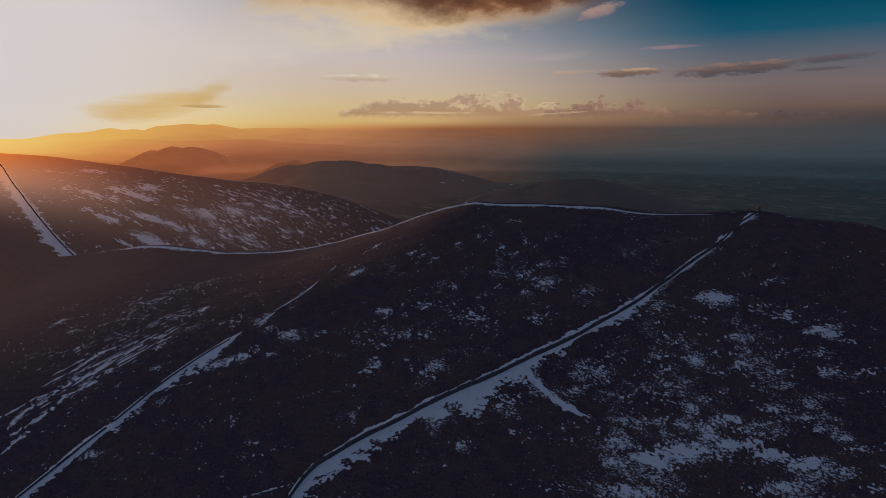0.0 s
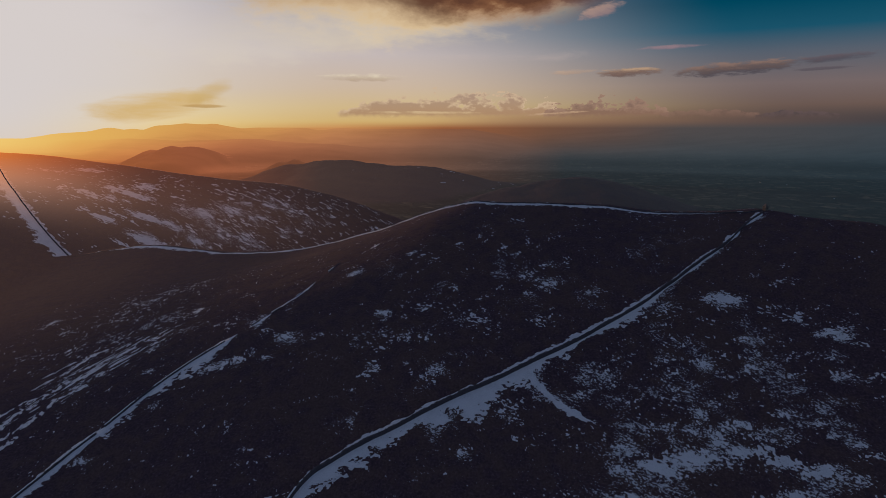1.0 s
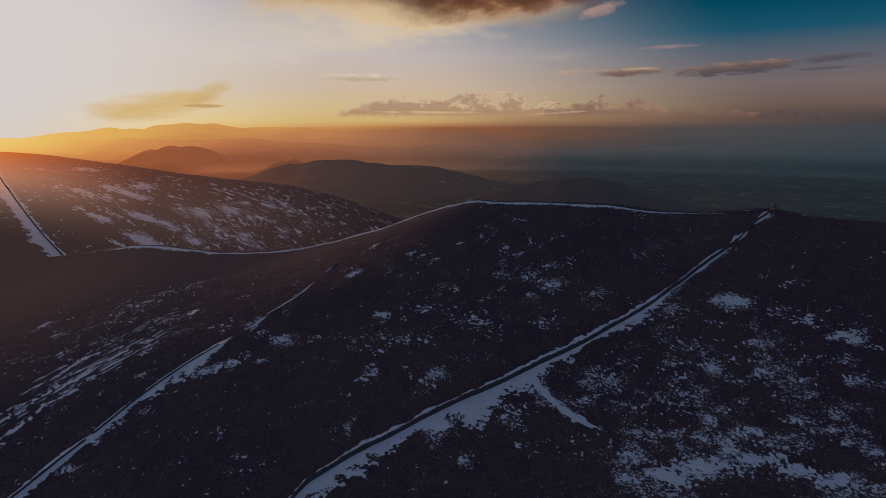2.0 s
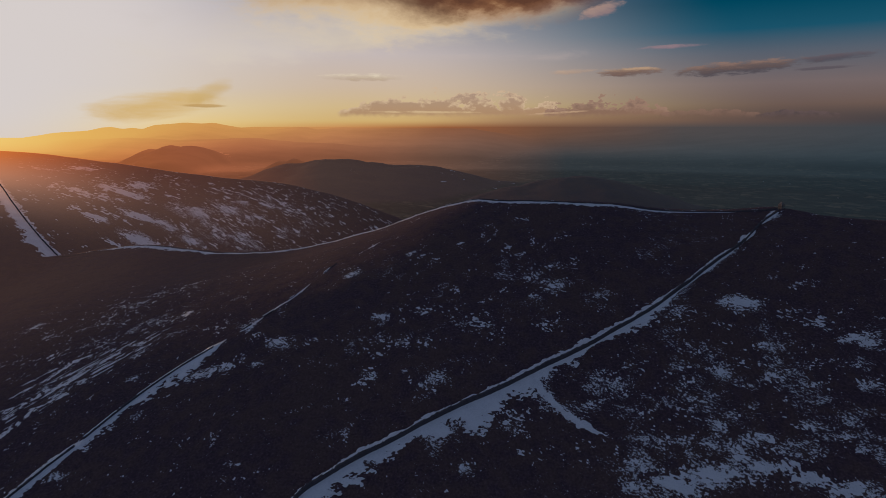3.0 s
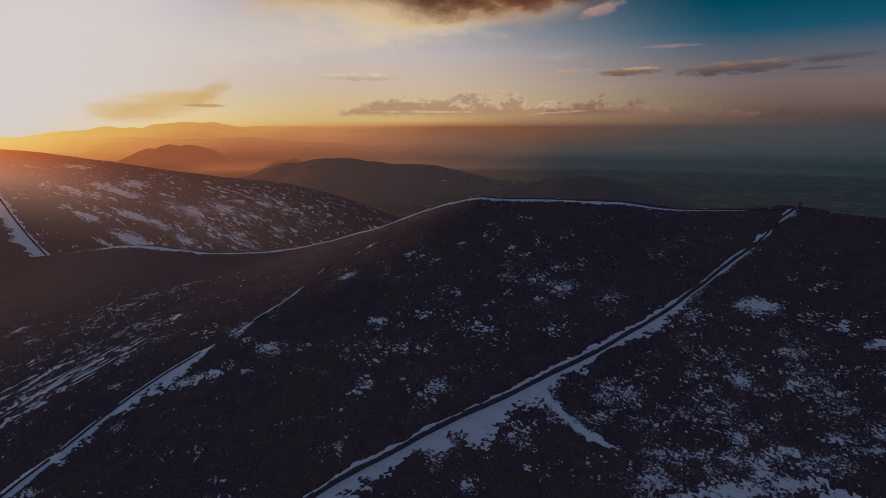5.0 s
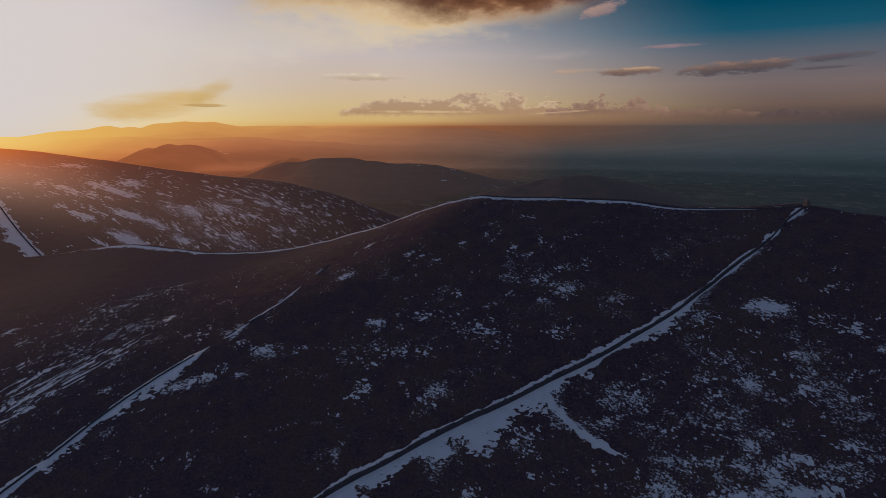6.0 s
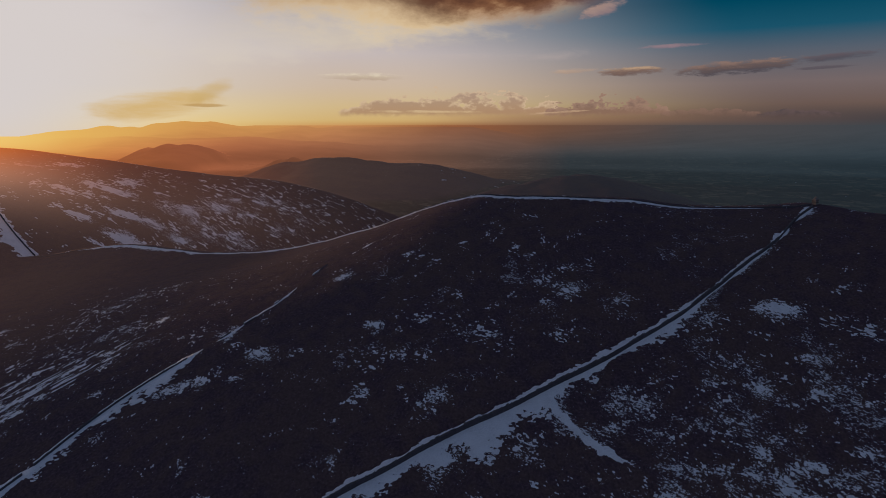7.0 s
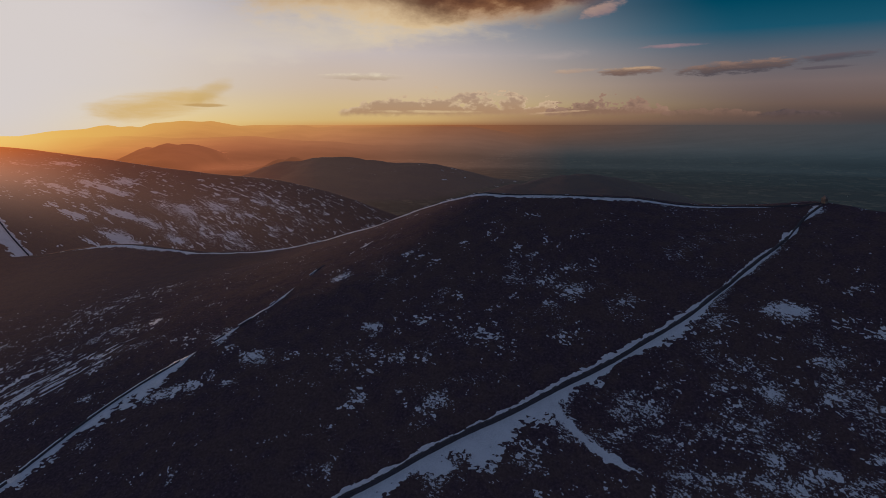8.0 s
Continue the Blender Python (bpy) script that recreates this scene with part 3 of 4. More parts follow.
def stone_wall(name, points, tall, label, seed, gaps=(), fade=(1, 1, 1, 1), cap=0.0):
    """A drystone wall: battered faces, uneven top, and a row of coping stones."""
    line = along(points, 0.7)
    way = np.gradient(line, axis=0)
    way /= np.hypot(*way.T)[:, None]
    side = np.stack([way[:, 1], -way[:, 0]], 1)
    z = land(line[:, 0], line[:, 1])
    n = len(line)
    dist = np.arange(n) * 0.7
    up = tall * curve_at(dist / dist[-1], (0, 0.5, 0.68, 1), fade) * (1 + 0.10 * grain(dist / 2.1, dist * 0, seed) + 0.07 * grain(dist / 0.8, dist * 0 + 5, seed))
    keep = np.ones(n, bool)
    for g0, g1 in gaps:
        keep[(dist > g0) & (dist < g1)] = False
    section = ((-0.55, -0.5), (-0.50, 0.45), (-0.40, 1.0), (0.40, 1.0), (0.50, 0.45), (0.55, -0.5))
    rings = np.zeros((n, 6, 3))
    for k, (o, f) in enumerate(section):
        off = o + 0.06 * grain(dist / 0.9, dist * 0 + k * 7, seed + 3)
        rings[:, k, :2] = line + side * off[:, None]
        rings[:, k, 2] = z + (up * f if f > 0 else f)
    faces, runs = [], []
    for i in range(n - 1):
        if keep[i] and keep[i + 1]:
            faces += [(i * 6 + k, i * 6 + k + 1, i * 6 + k + 7, i * 6 + k + 6) for k in range(5)]
        if i == 0 or (keep[i] and not keep[i - 1]):
            faces += [(i * 6 + 3, i * 6 + 2, i * 6 + 1, i * 6 + 4), (i * 6 + 1, i * 6, i * 6 + 5, i * 6 + 4)]
        if (i == n - 2) or (keep[i + 1] and i + 2 < n and not keep[i + 2]):
            faces += [(i * 6 + 7, i * 6 + 8, i * 6 + 9, i * 6 + 10), (i * 6 + 6, i * 6 + 7, i * 6 + 10, i * 6 + 11)]
            runs.append(faces)
            faces = []
    root = new(name)
    root.location = (*points[0], float(land(*points[0])))
    back_ = Vector(root.location)
    for run in runs:
        used, inv = np.unique(np.array(run), return_inverse=True)
        body = new("wall_body", mesh_of("wall_body", rings.reshape(-1, 3)[used] - np.array(back_), inv.reshape(-1, 4), GRANITE))
        body.parent = root
    rnd = np.random.RandomState(seed)
    verts, quads = [], []
    for i in range(n - 1):
        if not (keep[i] and keep[i + 1]):
            continue
        c = np.array([*(line[i] + line[i + 1]) / 2, z[i] + up[i]]) - np.array(back_)
        a, b, h = rnd.uniform(0.24, 0.36), rnd.uniform(0.38, 0.52), rnd.uniform(0.16, 0.34)
        w, s = np.array([*way[i], (z[i + 1] - z[i]) / 0.7]), np.array([*side[i], 0])
        base = len(verts)
        for hz, k in ((-0.04, 1.0), (h, 0.8)):
            for sx, sy in ((-1, -1), (1, -1), (1, 1), (-1, 1)):
                verts.append(c + w * a * sx * k * rnd.uniform(0.85, 1.05) + s * b * sy * k * rnd.uniform(0.85, 1.1) + np.array([0, 0, hz * rnd.uniform(0.85, 1.15)]))
        quads += [[base + q for q in f] for f in ((4, 5, 6, 7), (0, 1, 5, 4), (1, 2, 6, 5), (2, 3, 7, 6), (3, 0, 4, 7))]
    cope = new("coping", mesh_of("coping", verts, quads, COPING))
    cope.parent = root
    tagged(cope, "uneven granite coping stones", kind="stuff")
    # snow lying along the top, broken where the wind has cleared it
    if cap:
        verts, quads = [], []
        lying = grain(dist / 7.0, dist * 0 + 3, seed + 9) + 0.5 * grain(dist / 2.0, dist * 0, seed + 10) + cap - 0.8 * (1 - np.interp(dist / dist[-1], (0, 0.5, 0.68, 1), fade)) / 0.5
        for i in range(n - 1):
            if not (keep[i] and keep[i + 1]) or lying[i] < 0:
                continue
            base = len(verts)
            for j in (i, i + 1):
                c = np.array([*(line[j] - side[j] * 0.12), z[j] + up[j] + 0.2]) - np.array(back_)
                s = np.array([*side[j], 0])
                verts += [c - s * 0.42, c - s * 0.25 + np.array([0, 0, 0.16]), c + s * 0.2 + np.array([0, 0, 0.18]), c + s * 0.42]
            quads += [[base + k, base + k + 1, base + k + 5, base + k + 4] for k in range(3)]
        snow = new("snow_cap", mesh_of("snow_cap", verts, quads, SNOW))
        snow.parent = root
        tagged(snow, "line of snow lying on the coping", kind="stuff")
    return tagged(root, label, "stone wall", "mountain walls", "thing")


MAIN = [(-72, 226), (-70, 234), (-68, 245), (-65, 252), (-60, 259), (-52, 265), (-43, 271), (-23, 282), (0, 294), (21, 304), (45, 316), (71, 328), (93, 340), (117, 353), (135, 366), (158, 383), (189, 405), (207, 423), (226, 438)]
LOWER = [(-205, 243), (-197, 257), (-189, 272), (-175, 299), (-158, 331), (-144, 348), (-131, 359), (-117, 374), (-106, 386), (-88, 412), (-74, 439)]
CREST = [(-404, 652), (-354, 655), (-290, 637), (-203, 607), (-158, 592), (-99, 573), (-67, 558), (-42, 533), (-11, 506), (21, 481), (42, 467), (92, 455), (133, 450), (175, 447), (213, 442), (227, 441)]
WESTERN = [(-404, 652), (-437, 674), (-479, 709), (-536, 767), (-647, 897), (-700, 955)]
stone_wall("stone_wall", MAIN, 2.3, "grey drystone wall climbing the moor with snow banked against it", 11, fade=(1, 1, 0.8, 0.5), cap=-0.1)
stone_wall("stone_wall", LOWER, 1.25, "low broken drystone wall with a strip of drifted snow", 12, ((60, 64), (138, 156), (163, 170), (178, 190), (196, 222)), (1, 0.9, 0.6, 0.2), 0.8)
stone_wall("stone_wall", CREST, 1.45, "drystone wall along the ridge edged with sunlit snow", 13, fade=(0.2, 0.25, 0.6, 0.45), cap=0.15)
stone_wall("stone_wall", WESTERN, 1.6, "drystone wall running down the western hill through snow", 14)


# ---------------------------------------------------------------- snow
def from_line(x, y, points):
    """Signed distance to a line in plan (east and near side: plus) and the place along it."""
    p = along(points, 12.0)
    best, sign, place = np.full(x.shape, 1e9), np.ones(x.shape), np.zeros(x.shape)
    for k in range(len(p) - 1):
        (ax, ay), (bx, by) = p[k], p[k + 1]
        ux, uy = bx - ax, by - ay
        l2 = ux * ux + uy * uy
        t = np.clip(((x - ax) * ux + (y - ay) * uy) / l2, 0, 1)
        d = np.hypot(x - ax - t * ux, y - ay - t * uy)
        hit = d < best
        best = np.where(hit, d, best)
        sign = np.where(hit, np.where((x - ax) * uy - (y - ay) * ux > 0, 1.0, -1.0), sign)
        place = np.where(hit, (k + t) * 12.0, place)
    return best * sign, place


def largest(on):
    """The largest joined piece of a mask."""
    left, best = set(zip(*np.nonzero(on))), set()
    while left:
        piece, todo = set(), [left.pop()]
        while todo:
            i, j = todo.pop()
            piece.add((i, j))
            for q in ((i + 1, j), (i - 1, j), (i, j + 1), (i, j - 1)):
                if q in left:
                    left.discard(q)
                    todo.append(q)
        best = max(best, piece, key=len)
    out = np.zeros(on.shape, bool)
    out[tuple(np.array(sorted(best)).T)] = True
    return out


def snow_sheet(name, x0, x1, y0, y1, step, amount, lift, label, category="snow"):
    """Snow lying where amount > 0: a sheet that comes out of the ground at its uneven rim."""
    xs, ys = np.arange(x0, x1, step), np.arange(y0, y1, step)
    X, Y = np.meshgrid(xs, ys)
    m = amount(X, Y)
    z = land(X, Y) + np.clip(m * 0.45, -0.5, lift)
    faces = grid_faces(len(ys), len(xs))
    on = (m > 0).ravel()
    faces = faces[on[faces].any(1)]
    used, inv = np.unique(faces, return_inverse=True)
    verts = np.stack([X, Y, z], -1).reshape(-1, 3)[used]
    ob = new(name, mesh_of(name, verts, inv.reshape(-1, 4), SNOW, True))
    return tagged(ob, label, category, "snow on the hills", "stuff")


def drift(points, near, far, seed, ragged=0.55, bank=0.0, fringe=1.6, near_bank=0.0):
    """Amount of snow banked along a wall: widths on both sides as knots of (x in plan, metres)."""
    def amount(x, y):
        s, place = from_line(x, y, points)
        wobble = rough(x, y, 13, 3, seed)
        tufts = rough(x * 0.6, y * 0.9, 4.0, 3, seed + 5) + 0.85 * rough(x * 0.6, y, 1.05, 2, seed + 8)
        wn = curve_at(np.clip(x, near[0][0], near[0][-1]), *near) * (1 + ragged * 1.2 * wobble)
        wf = curve_at(np.clip(x, far[0][0], far[0][-1]), *far) * (1 + ragged * wobble)
        wn = wn + np.clip(0.85 * wn, 0.6, 6.5) * (tufts - 0.16) * np.clip((np.abs(s) - 0.4) / 2.0, 0, 1)
        wf = wf + np.clip(0.45 * wf, 0.3, fringe) * tufts * np.clip((np.abs(s) - 0.4) / 1.5, 0, 1)
        banked = 1.0 + bank * np.exp(np.minimum(s, 0) / 1.1)
        m = np.where(s > 0, np.minimum((wn - s) * 0.5, 1.0 + near_bank * np.exp(-np.maximum(s, 0) / 1.3)), np.minimum((wf + s) * 0.6, banked))
        return np.where((place < 0.5), -1.0, m)
    return amount


main_near = ((-112, -87, -75, -60, -44, -35, -24, -18, -10, -5, 1, 8, 15, 24, 31, 43, 54, 67, 75, 81, 91, 107, 116, 127, 148, 169, 180, 186, 196, 203, 210, 223, 227), (5, 6, 7, 8, 7, 7.5, 6, 4, 6, 15, 10, 8.5, 16, 10, 6, 8, 3.5, 5.5, 2, 2, 3, 4.5, 4.5, 2.2, 1.3, 1.5, 0.9, 0.4, 2.4, -0.3, 1.5, 2.0, 1.2))
main_far = ((-112, -85, -70, -46, -34, -22, -10, 3, 17, 36, 61, 80, 111, 130, 154, 176, 182, 189, 195, 206, 212, 220, 227), (0, 0, 1.5, 4.0, 4.0, 4.9, 4.4, 3.8, 4.0, 3.6, 4.2, 3.8, 3.1, 2.5, 2.3, 2.0, 1.6, 3.6, -0.6, -0.6, 1.6, 4.2, 2.6))
snow_sheet("snow_drift", -115, 232, 228, 446, 0.3, drift(MAIN, main_near, main_far, 41, 0.42, 1.7, 0.9), 1.25, "blue-shadowed snow banked along both sides of the climbing wall", "snow drift")
low_near = ((-205, -190, -182, -177, -174, -168, -150, -136, -129, -125, -118, -113, -108, -103, -98, -93, -88, -83, -80, -74), (5.5, 5.5, 4.5, 1.5, 2.5, 5, 7, 7.5, 3.0, -0.8, 1.4, 3.0, 0.4, -1, 0.8, 1.5, 0.5, -1, 0.6, -1))
low_far = ((-205, -178, -174, -150, -130, -122, -112, -104, -100, -95, -88, -80, -76, -73), (1.5, 1.4, 0.2, 1.6, 1.4, -0.6, -0.8, 1.6, 0.8, -1, -1, -1, 1.6, 1.2))
snow_sheet("snow_drift", -212, -70, 240, 442, 0.35, drift(LOWER, low_near, low_far, 43, 0.6, 0.8), 0.85, "strip of drifted snow beside the low broken wall", "snow drift")
crest_near = ((-404, -370, -354, -203, -67, -20, 42, 70, 92, 133, 150, 175, 195, 205, 227), (-1, -0.5, 1.6, 2.7, 3.1, 3.4, 2.8, 3.0, 3.2, 2.6, 2.0, 1.6, 0.9, 0.2, -1))
crest_far = ((-404, -370, -354, -203, -67, -20, 40, 100, 227), (-1, -0.5, -0.2, 0.4, 1.5, 3.0, 3.0, 2.0, -1))
snow_sheet("snow_drift", -380, 225, 436, 668, 0.5, drift(CREST, crest_near, crest_far, 45, 0.3, 0.8, 1.6, 1.5), 1.1, "bright strip of snow along the ridge wall", "snow drift")
west_east = ((-700, -640, -404), (3.0, 3.5, 4.5))
west_west = ((-700, -640, -560, -500, -450, -430, -404), (9, 10, 10, 11, 13, 17, 13))
snow_sheet("snow_drift", -735, -398, 620, 960, 0.7, drift(WESTERN, west_east, west_west, 47, 0.5, 0.0, 7.0), 0.38, "broad snow band beside the wall on the western hill", "snow drift")

# snow the wind has left, placed to fit the camera's view: centre, half length and half breadth in metres, and how full
# the cover is
UPPER_EAST = (
    (164, 353, 8.6, 4.1, 1.15), (164, 326, 4, 2.1, 0.9), (137, 313, 4.3, 1.9, 1), (159, 309, 5.5, 2, 0.8), (117, 316, 3.9, 2.1, 0.7),
    (200, 339, 8.1, 3.1, 0.75), (190, 343, 10, 3.3, 0.35), (201, 332, 6.6, 2.4, 0.45), (208, 325, 4.9, 1.7, 0.9), (214, 322, 4.9, 1.7, 0.85),
    (129, 338, 8.5, 2.6, 0.45), (147, 341, 3.1, 1.6, 0.65), (152, 338, 2.5, 1.4, 0.55), (174, 347, 2.3, 1.4, 0.55), (151, 353, 3.2, 1.6, 0.45),
    (131, 327, 11.8, 4.5, 0.4), (125, 348, 9.3, 7.1, 0.35), (152, 318, 8.9, 3.4, 0.45), (187, 312, 12.9, 2.4, 0.5), (177, 324, 6.9, 2.7, 0.4))
MIDDLE_EAST = (
    (200, 301, 4.9, 2.4, 0.8), (177, 304, 10.4, 2, 0.4), (161, 303, 2.9, 1.1, 0.7), (147, 305, 3.4, 0.9, 0.55), (116, 307, 12.2, 6.8, 0.42),
    (119, 295, 13.1, 5.9, 0.55), (125, 286, 3.3, 3, 0.85), (133, 291, 2.7, 1.4, 0.65), (166, 285, 4.1, 2.2, 0.75), (178, 278, 4.7, 1.5, 0.85),
    (170, 278, 2.7, 1.1, 0.55), (147, 295, 3.6, 1.4, 0.6), (152, 289, 3.3, 0.9, 0.55), (161, 288, 11, 4.5, 0.38), (150, 274, 8.3, 2.9, 0.6),
    (85, 308, 3.7, 5.1, 0.55), (80, 314, 6.9, 4.1, 0.5), (69, 298, 3.7, 2.2, 0.65), (92, 292, 6, 4.8, 0.5), (94, 316, 7.4, 5.3, 0.45))
LOWER_EAST = (
    (106, 280, 7.3, 1.9, 0.75), (117, 278, 4.2, 1.6, 0.95), (136, 279, 6.7, 2.1, 0.85), (144, 280, 4.2, 1.8, 0.85), (129, 272, 3.2, 4.1, 1),
    (135, 267, 5.7, 2, 1.1), (146, 267, 4.8, 1.8, 1.1), (127, 277, 2.5, 2.1, 0.85), (115, 264, 12.9, 3.7, 1.15), (96, 262, 7.7, 2.4, 1.15),
    (85, 269, 5.5, 3.1, 0.75), (80, 261, 6.6, 2.4, 0.75), (156, 261, 8.1, 2.4, 1.05), (169, 258, 7.7, 1.3, 1.05), (60, 276, 2, 1.5, 0.75),
    (9, 268, 2.3, 2.5, 0.85), (34, 275, 1.6, 1, 0.7), (30, 294, 10, 3.7, 0.5), (34, 285, 5.1, 3, 0.38), (62, 279, 11.5, 7.4, 0.25))
FOOT = (
    (84, 247, 6.8, 2.4, 1.1), (153, 247, 7.5, 1.8, 1.05), (214, 325, 6.5, 1.8, 0.85), (222, 317, 3.9, 1.3, 0.85), (203, 301, 7.4, 1.5, 0.62), (219, 298, 7.5, 1.7, 0.75),
    (183, 272, 5.2, 1.6, 0.75), (190, 267, 5.2, 1.5, 0.8), (197, 261, 6.1, 1.5, 0.75), (168, 256, 8, 2, 1.1), (184, 252, 4.6, 1.5, 0.85), (211, 287, 5.3, 1.3, 0.6),
    (192, 244, 4.6, 1.3, 0.8), (115, 263, 9, 2.4, 1.15), (100, 259, 6.2, 2.9, 1.1), (124, 286, 3.2, 3.5, 0.75), (51, 252, 9.5, 4.2, 0.3), (10, 268, 2.5, 2, 0.6))
BETWEEN = (
    (63, 372, 4.1, 3.9, 0.95), (58, 376, 6.4, 5.2, 0.6), (50, 383, 8.4, 5.2, 0.42), (51, 365, 2.1, 1.7, 0.8), (62, 387, 6.6, 3.5, 0.42),
    (90, 364, 8.8, 2.4, 0.42), (90, 353, 3, 1.9, 0.45), (54, 343, 6, 4, 0.62), (17, 349, 11, 8.5, 0.42), (23, 346, 4, 2.2, 0.55),
    (32, 338, 3.9, 2.7, 0.45), (-11, 362, 5.7, 3.7, 0.65), (-37, 362, 4.5, 2.2, 0.95), (-32, 360, 7.2, 2.7, 0.45), (-24, 356, 2.4, 1.2, 0.6),
    (1, 339, 4.2, 2.5, 0.6), (-39, 339, 11.3, 7, 0.5), (-24, 340, 4.8, 2.7, 0.6), (-9, 338, 5.6, 2.7, 0.55), (-37, 320, 3.4, 3.2, 0.9))
BELOW = (
    (-41, 316, 3.6, 1.2, 0.85), (-36, 325, 3.5, 1.5, 0.75), (-8, 313, 5.9, 4.5, 0.65), (-95, 354, 5.2, 3.4, 0.9), (-90, 352, 4.8, 2.9, 0.45),
    (-56, 303, 1.8, 1.5, 0.7), (-45, 298, 1.7, 6.9, 0.45), (-40, 296, 2.4, 1.7, 0.6), (-45, 286, 1.2, 4, 0.6), (-48, 307, 2, 1.2, 0.6),
    (-73, 330, 6.1, 4.2, 0.35), (-61, 329, 2.2, 1.2, 0.55), (-111, 344, 2.4, 2.6, 0.8), (-102, 338, 2.6, 1.7, 0.6), (-74, 351, 4.2, 2, 0.5),
    (-95, 275, 1.7, 1.4, 0.75), (-91, 275, 1.6, 1, 0.8), (-95, 267, 1.8, 1.4, 0.45), (-121, 289, 2.1, 1.9, 0.45), (-110, 290, 2.5, 2.6, 0.42))
UNDER_RIDGE = (
    (28, 420, 3.6, 6.7, 0.55), (10, 418, 3.9, 2.5, 0.5), (39, 406, 3.4, 3.7, 0.5), (54, 409, 8.7, 2.7, 0.38), (47, 400, 4.7, 1.2, 0.75),
    (27, 434, 5.2, 2, 0.45), (55, 436, 6, 2.2, 0.4), (-21, 420, 3.5, 3, 0.75), (-15, 414, 5.2, 2.7, 0.45), (-8, 406, 5.1, 3.5, 0.42),
    (7, 375, 3.1, 2.2, 0.6), (13, 388, 2.6, 2.2, 0.45), (26, 366, 3, 1.5, 0.5), (31, 371, 3.1, 1.2, 0.55), (-60, 412, 3.5, 2.5, 1),
    (-64, 421, 7.2, 5.4, 0.3), (77, 392, 4, 3.9, 0.4), (206, 373, 5.1, 2, 0.4), (202, 362, 8.9, 1.3, 0.45), (189, 369, 2.8, 1.1, 0.4))
GULLY = (
    (-170, 414, 5, 4.4, 1), (-188, 412, 2.7, 4.3, 0.6), (-196, 418, 2.4, 3.8, 0.55), (-202, 411, 3.5, 4.7, 0.5), (-298, 451, 4.2, 5.4, 0.55),
    (-270, 429, 4, 4.2, 0.5), (-181, 367, 2.8, 3.1, 0.8), (-172, 343, 3.6, 2, 0.85), (-203, 349, 3.1, 1.7, 0.7), (-210, 339, 6.8, 3.2, 0.65),
    (-231, 444, 26, 20.8, 0.4), (-182, 408, 19.1, 14.1, 0.42), (-185, 384, 18.2, 10.5, 0.4), (-223, 396, 15.6, 11.3, 0.4), (-206, 480, 18.1, 14.9, 0.35),
    (-245, 479, 9.3, 10.2, 0.4), (-252, 391, 20.1, 12.9, 0.35), (-137, 380, 7.5, 5.4, 0.4), (-435, 638, 12.4, 5.3, 0.7), (-414, 626, 17.3, 3.2, 0.9))
WESTERN_SLOPE = (
    (-465, 880, 17.8, 21.3, 0.85), (-445, 871, 26.2, 13.4, 1.05), (-423, 872, 15.6, 9.5, 1), (-444, 915, 12.8, 20.3, 1.05), (-544, 946, 14.7, 18.2, 0.85),
    (-532, 949, 11.7, 11.8, 0.9), (-568, 899, 16.2, 11.4, 0.6), (-481, 829, 11.2, 7.8, 0.9), (-465, 825, 20.3, 7.9, 0.9), (-467, 803, 12.5, 6.5, 0.6),
    (-454, 838, 10.2, 9.3, 0.8), (-423, 766, 13.3, 8, 1.1), (-452, 770, 5.6, 6.5, 0.8), (-404, 808, 16.1, 9.5, 0.85), (-415, 788, 17.5, 4, 0.7),
    (-388, 812, 17.7, 8.2, 1), (-367, 816, 15.9, 8.3, 0.9), (-387, 752, 8.3, 6.8, 0.9), (-369, 755, 17.9, 12, 1.05), (-386, 724, 10.2, 3.6, 0.9))
WESTERN_FOOT = (
    (-435, 842, 9.3, 6.7, 0.9), (-392, 907, 10.6, 6.9, 0.8), (-372, 876, 13.6, 12.5, 0.85), (-346, 881, 15.2, 11.3, 0.85), (-328, 804, 9.3, 8.4, 0.8),
    (-397, 688, 8.5, 6, 0.6), (-316, 915, 15.5, 14.3, 0.8), (-306, 848, 20.9, 15.7, 0.6), (-279, 845, 19, 12.9, 0.6), (-272, 964, 14.3, 13, 0.7),
    (-243, 966, 16, 11.7, 0.7), (-212, 958, 15.7, 11.8, 0.65), (-276, 916, 13.6, 11.6, 0.6), (-234, 894, 9.9, 11.7, 0.6), (-212, 918, 13.4, 13.2, 0.5),
    (-421, 976, 28.6, 29, 0.45), (-308, 956, 14.4, 11.5, 0.6), (-507, 824, 6.9, 19.3, 0.5))
BESIDE_LOW_WALL = ((-133, 337, 3.6, 2.6, 0.95), (-126, 338, 3, 3.5, 0.9), (-119, 339, 2.7, 3.1, 1), (-175, 278, 4.4, 2.2, 0.8), (-170, 293, 1.7, 1.5, 0.7), (-154, 312, 1.7, 2.5, 0.85), (-115, 374, 2.3, 4.8, 1), (-108, 362, 2.2, 2.6, 0.7))
# long wind-drawn ribbons, and a thin one (-90, 246) standing in for a track: from, to, and half width
RIBBONS = ((-216, 349, -205, 365, 2.0), (-205, 365, -195, 379, 1.8), (-241, 345, -231, 359, 1.4), (-231, 359, -224, 373, 1.6), (-225, 374, -215, 382, 1.6), (-215, 382, -206, 391, 0.9),
           (-232, 327, -224, 343, 1.7), (-225, 345, -212, 349, 1.4), (-220, 330, -207, 338, 1.6), (-243, 358, -232, 371, 0.8), (-227, 353, -215, 363, 1.4), (-59, 447, -47, 457, 0.8), (-90, 246, -68, 252, 0.3),
           (-240, 306, -235, 334, 1.6), (-231, 302, -221, 319, 1.4), (-250, 320, -239, 333, 1.2), (-224, 309, -219, 328, 1.2), (-228, 289, -224, 302, 1.2))
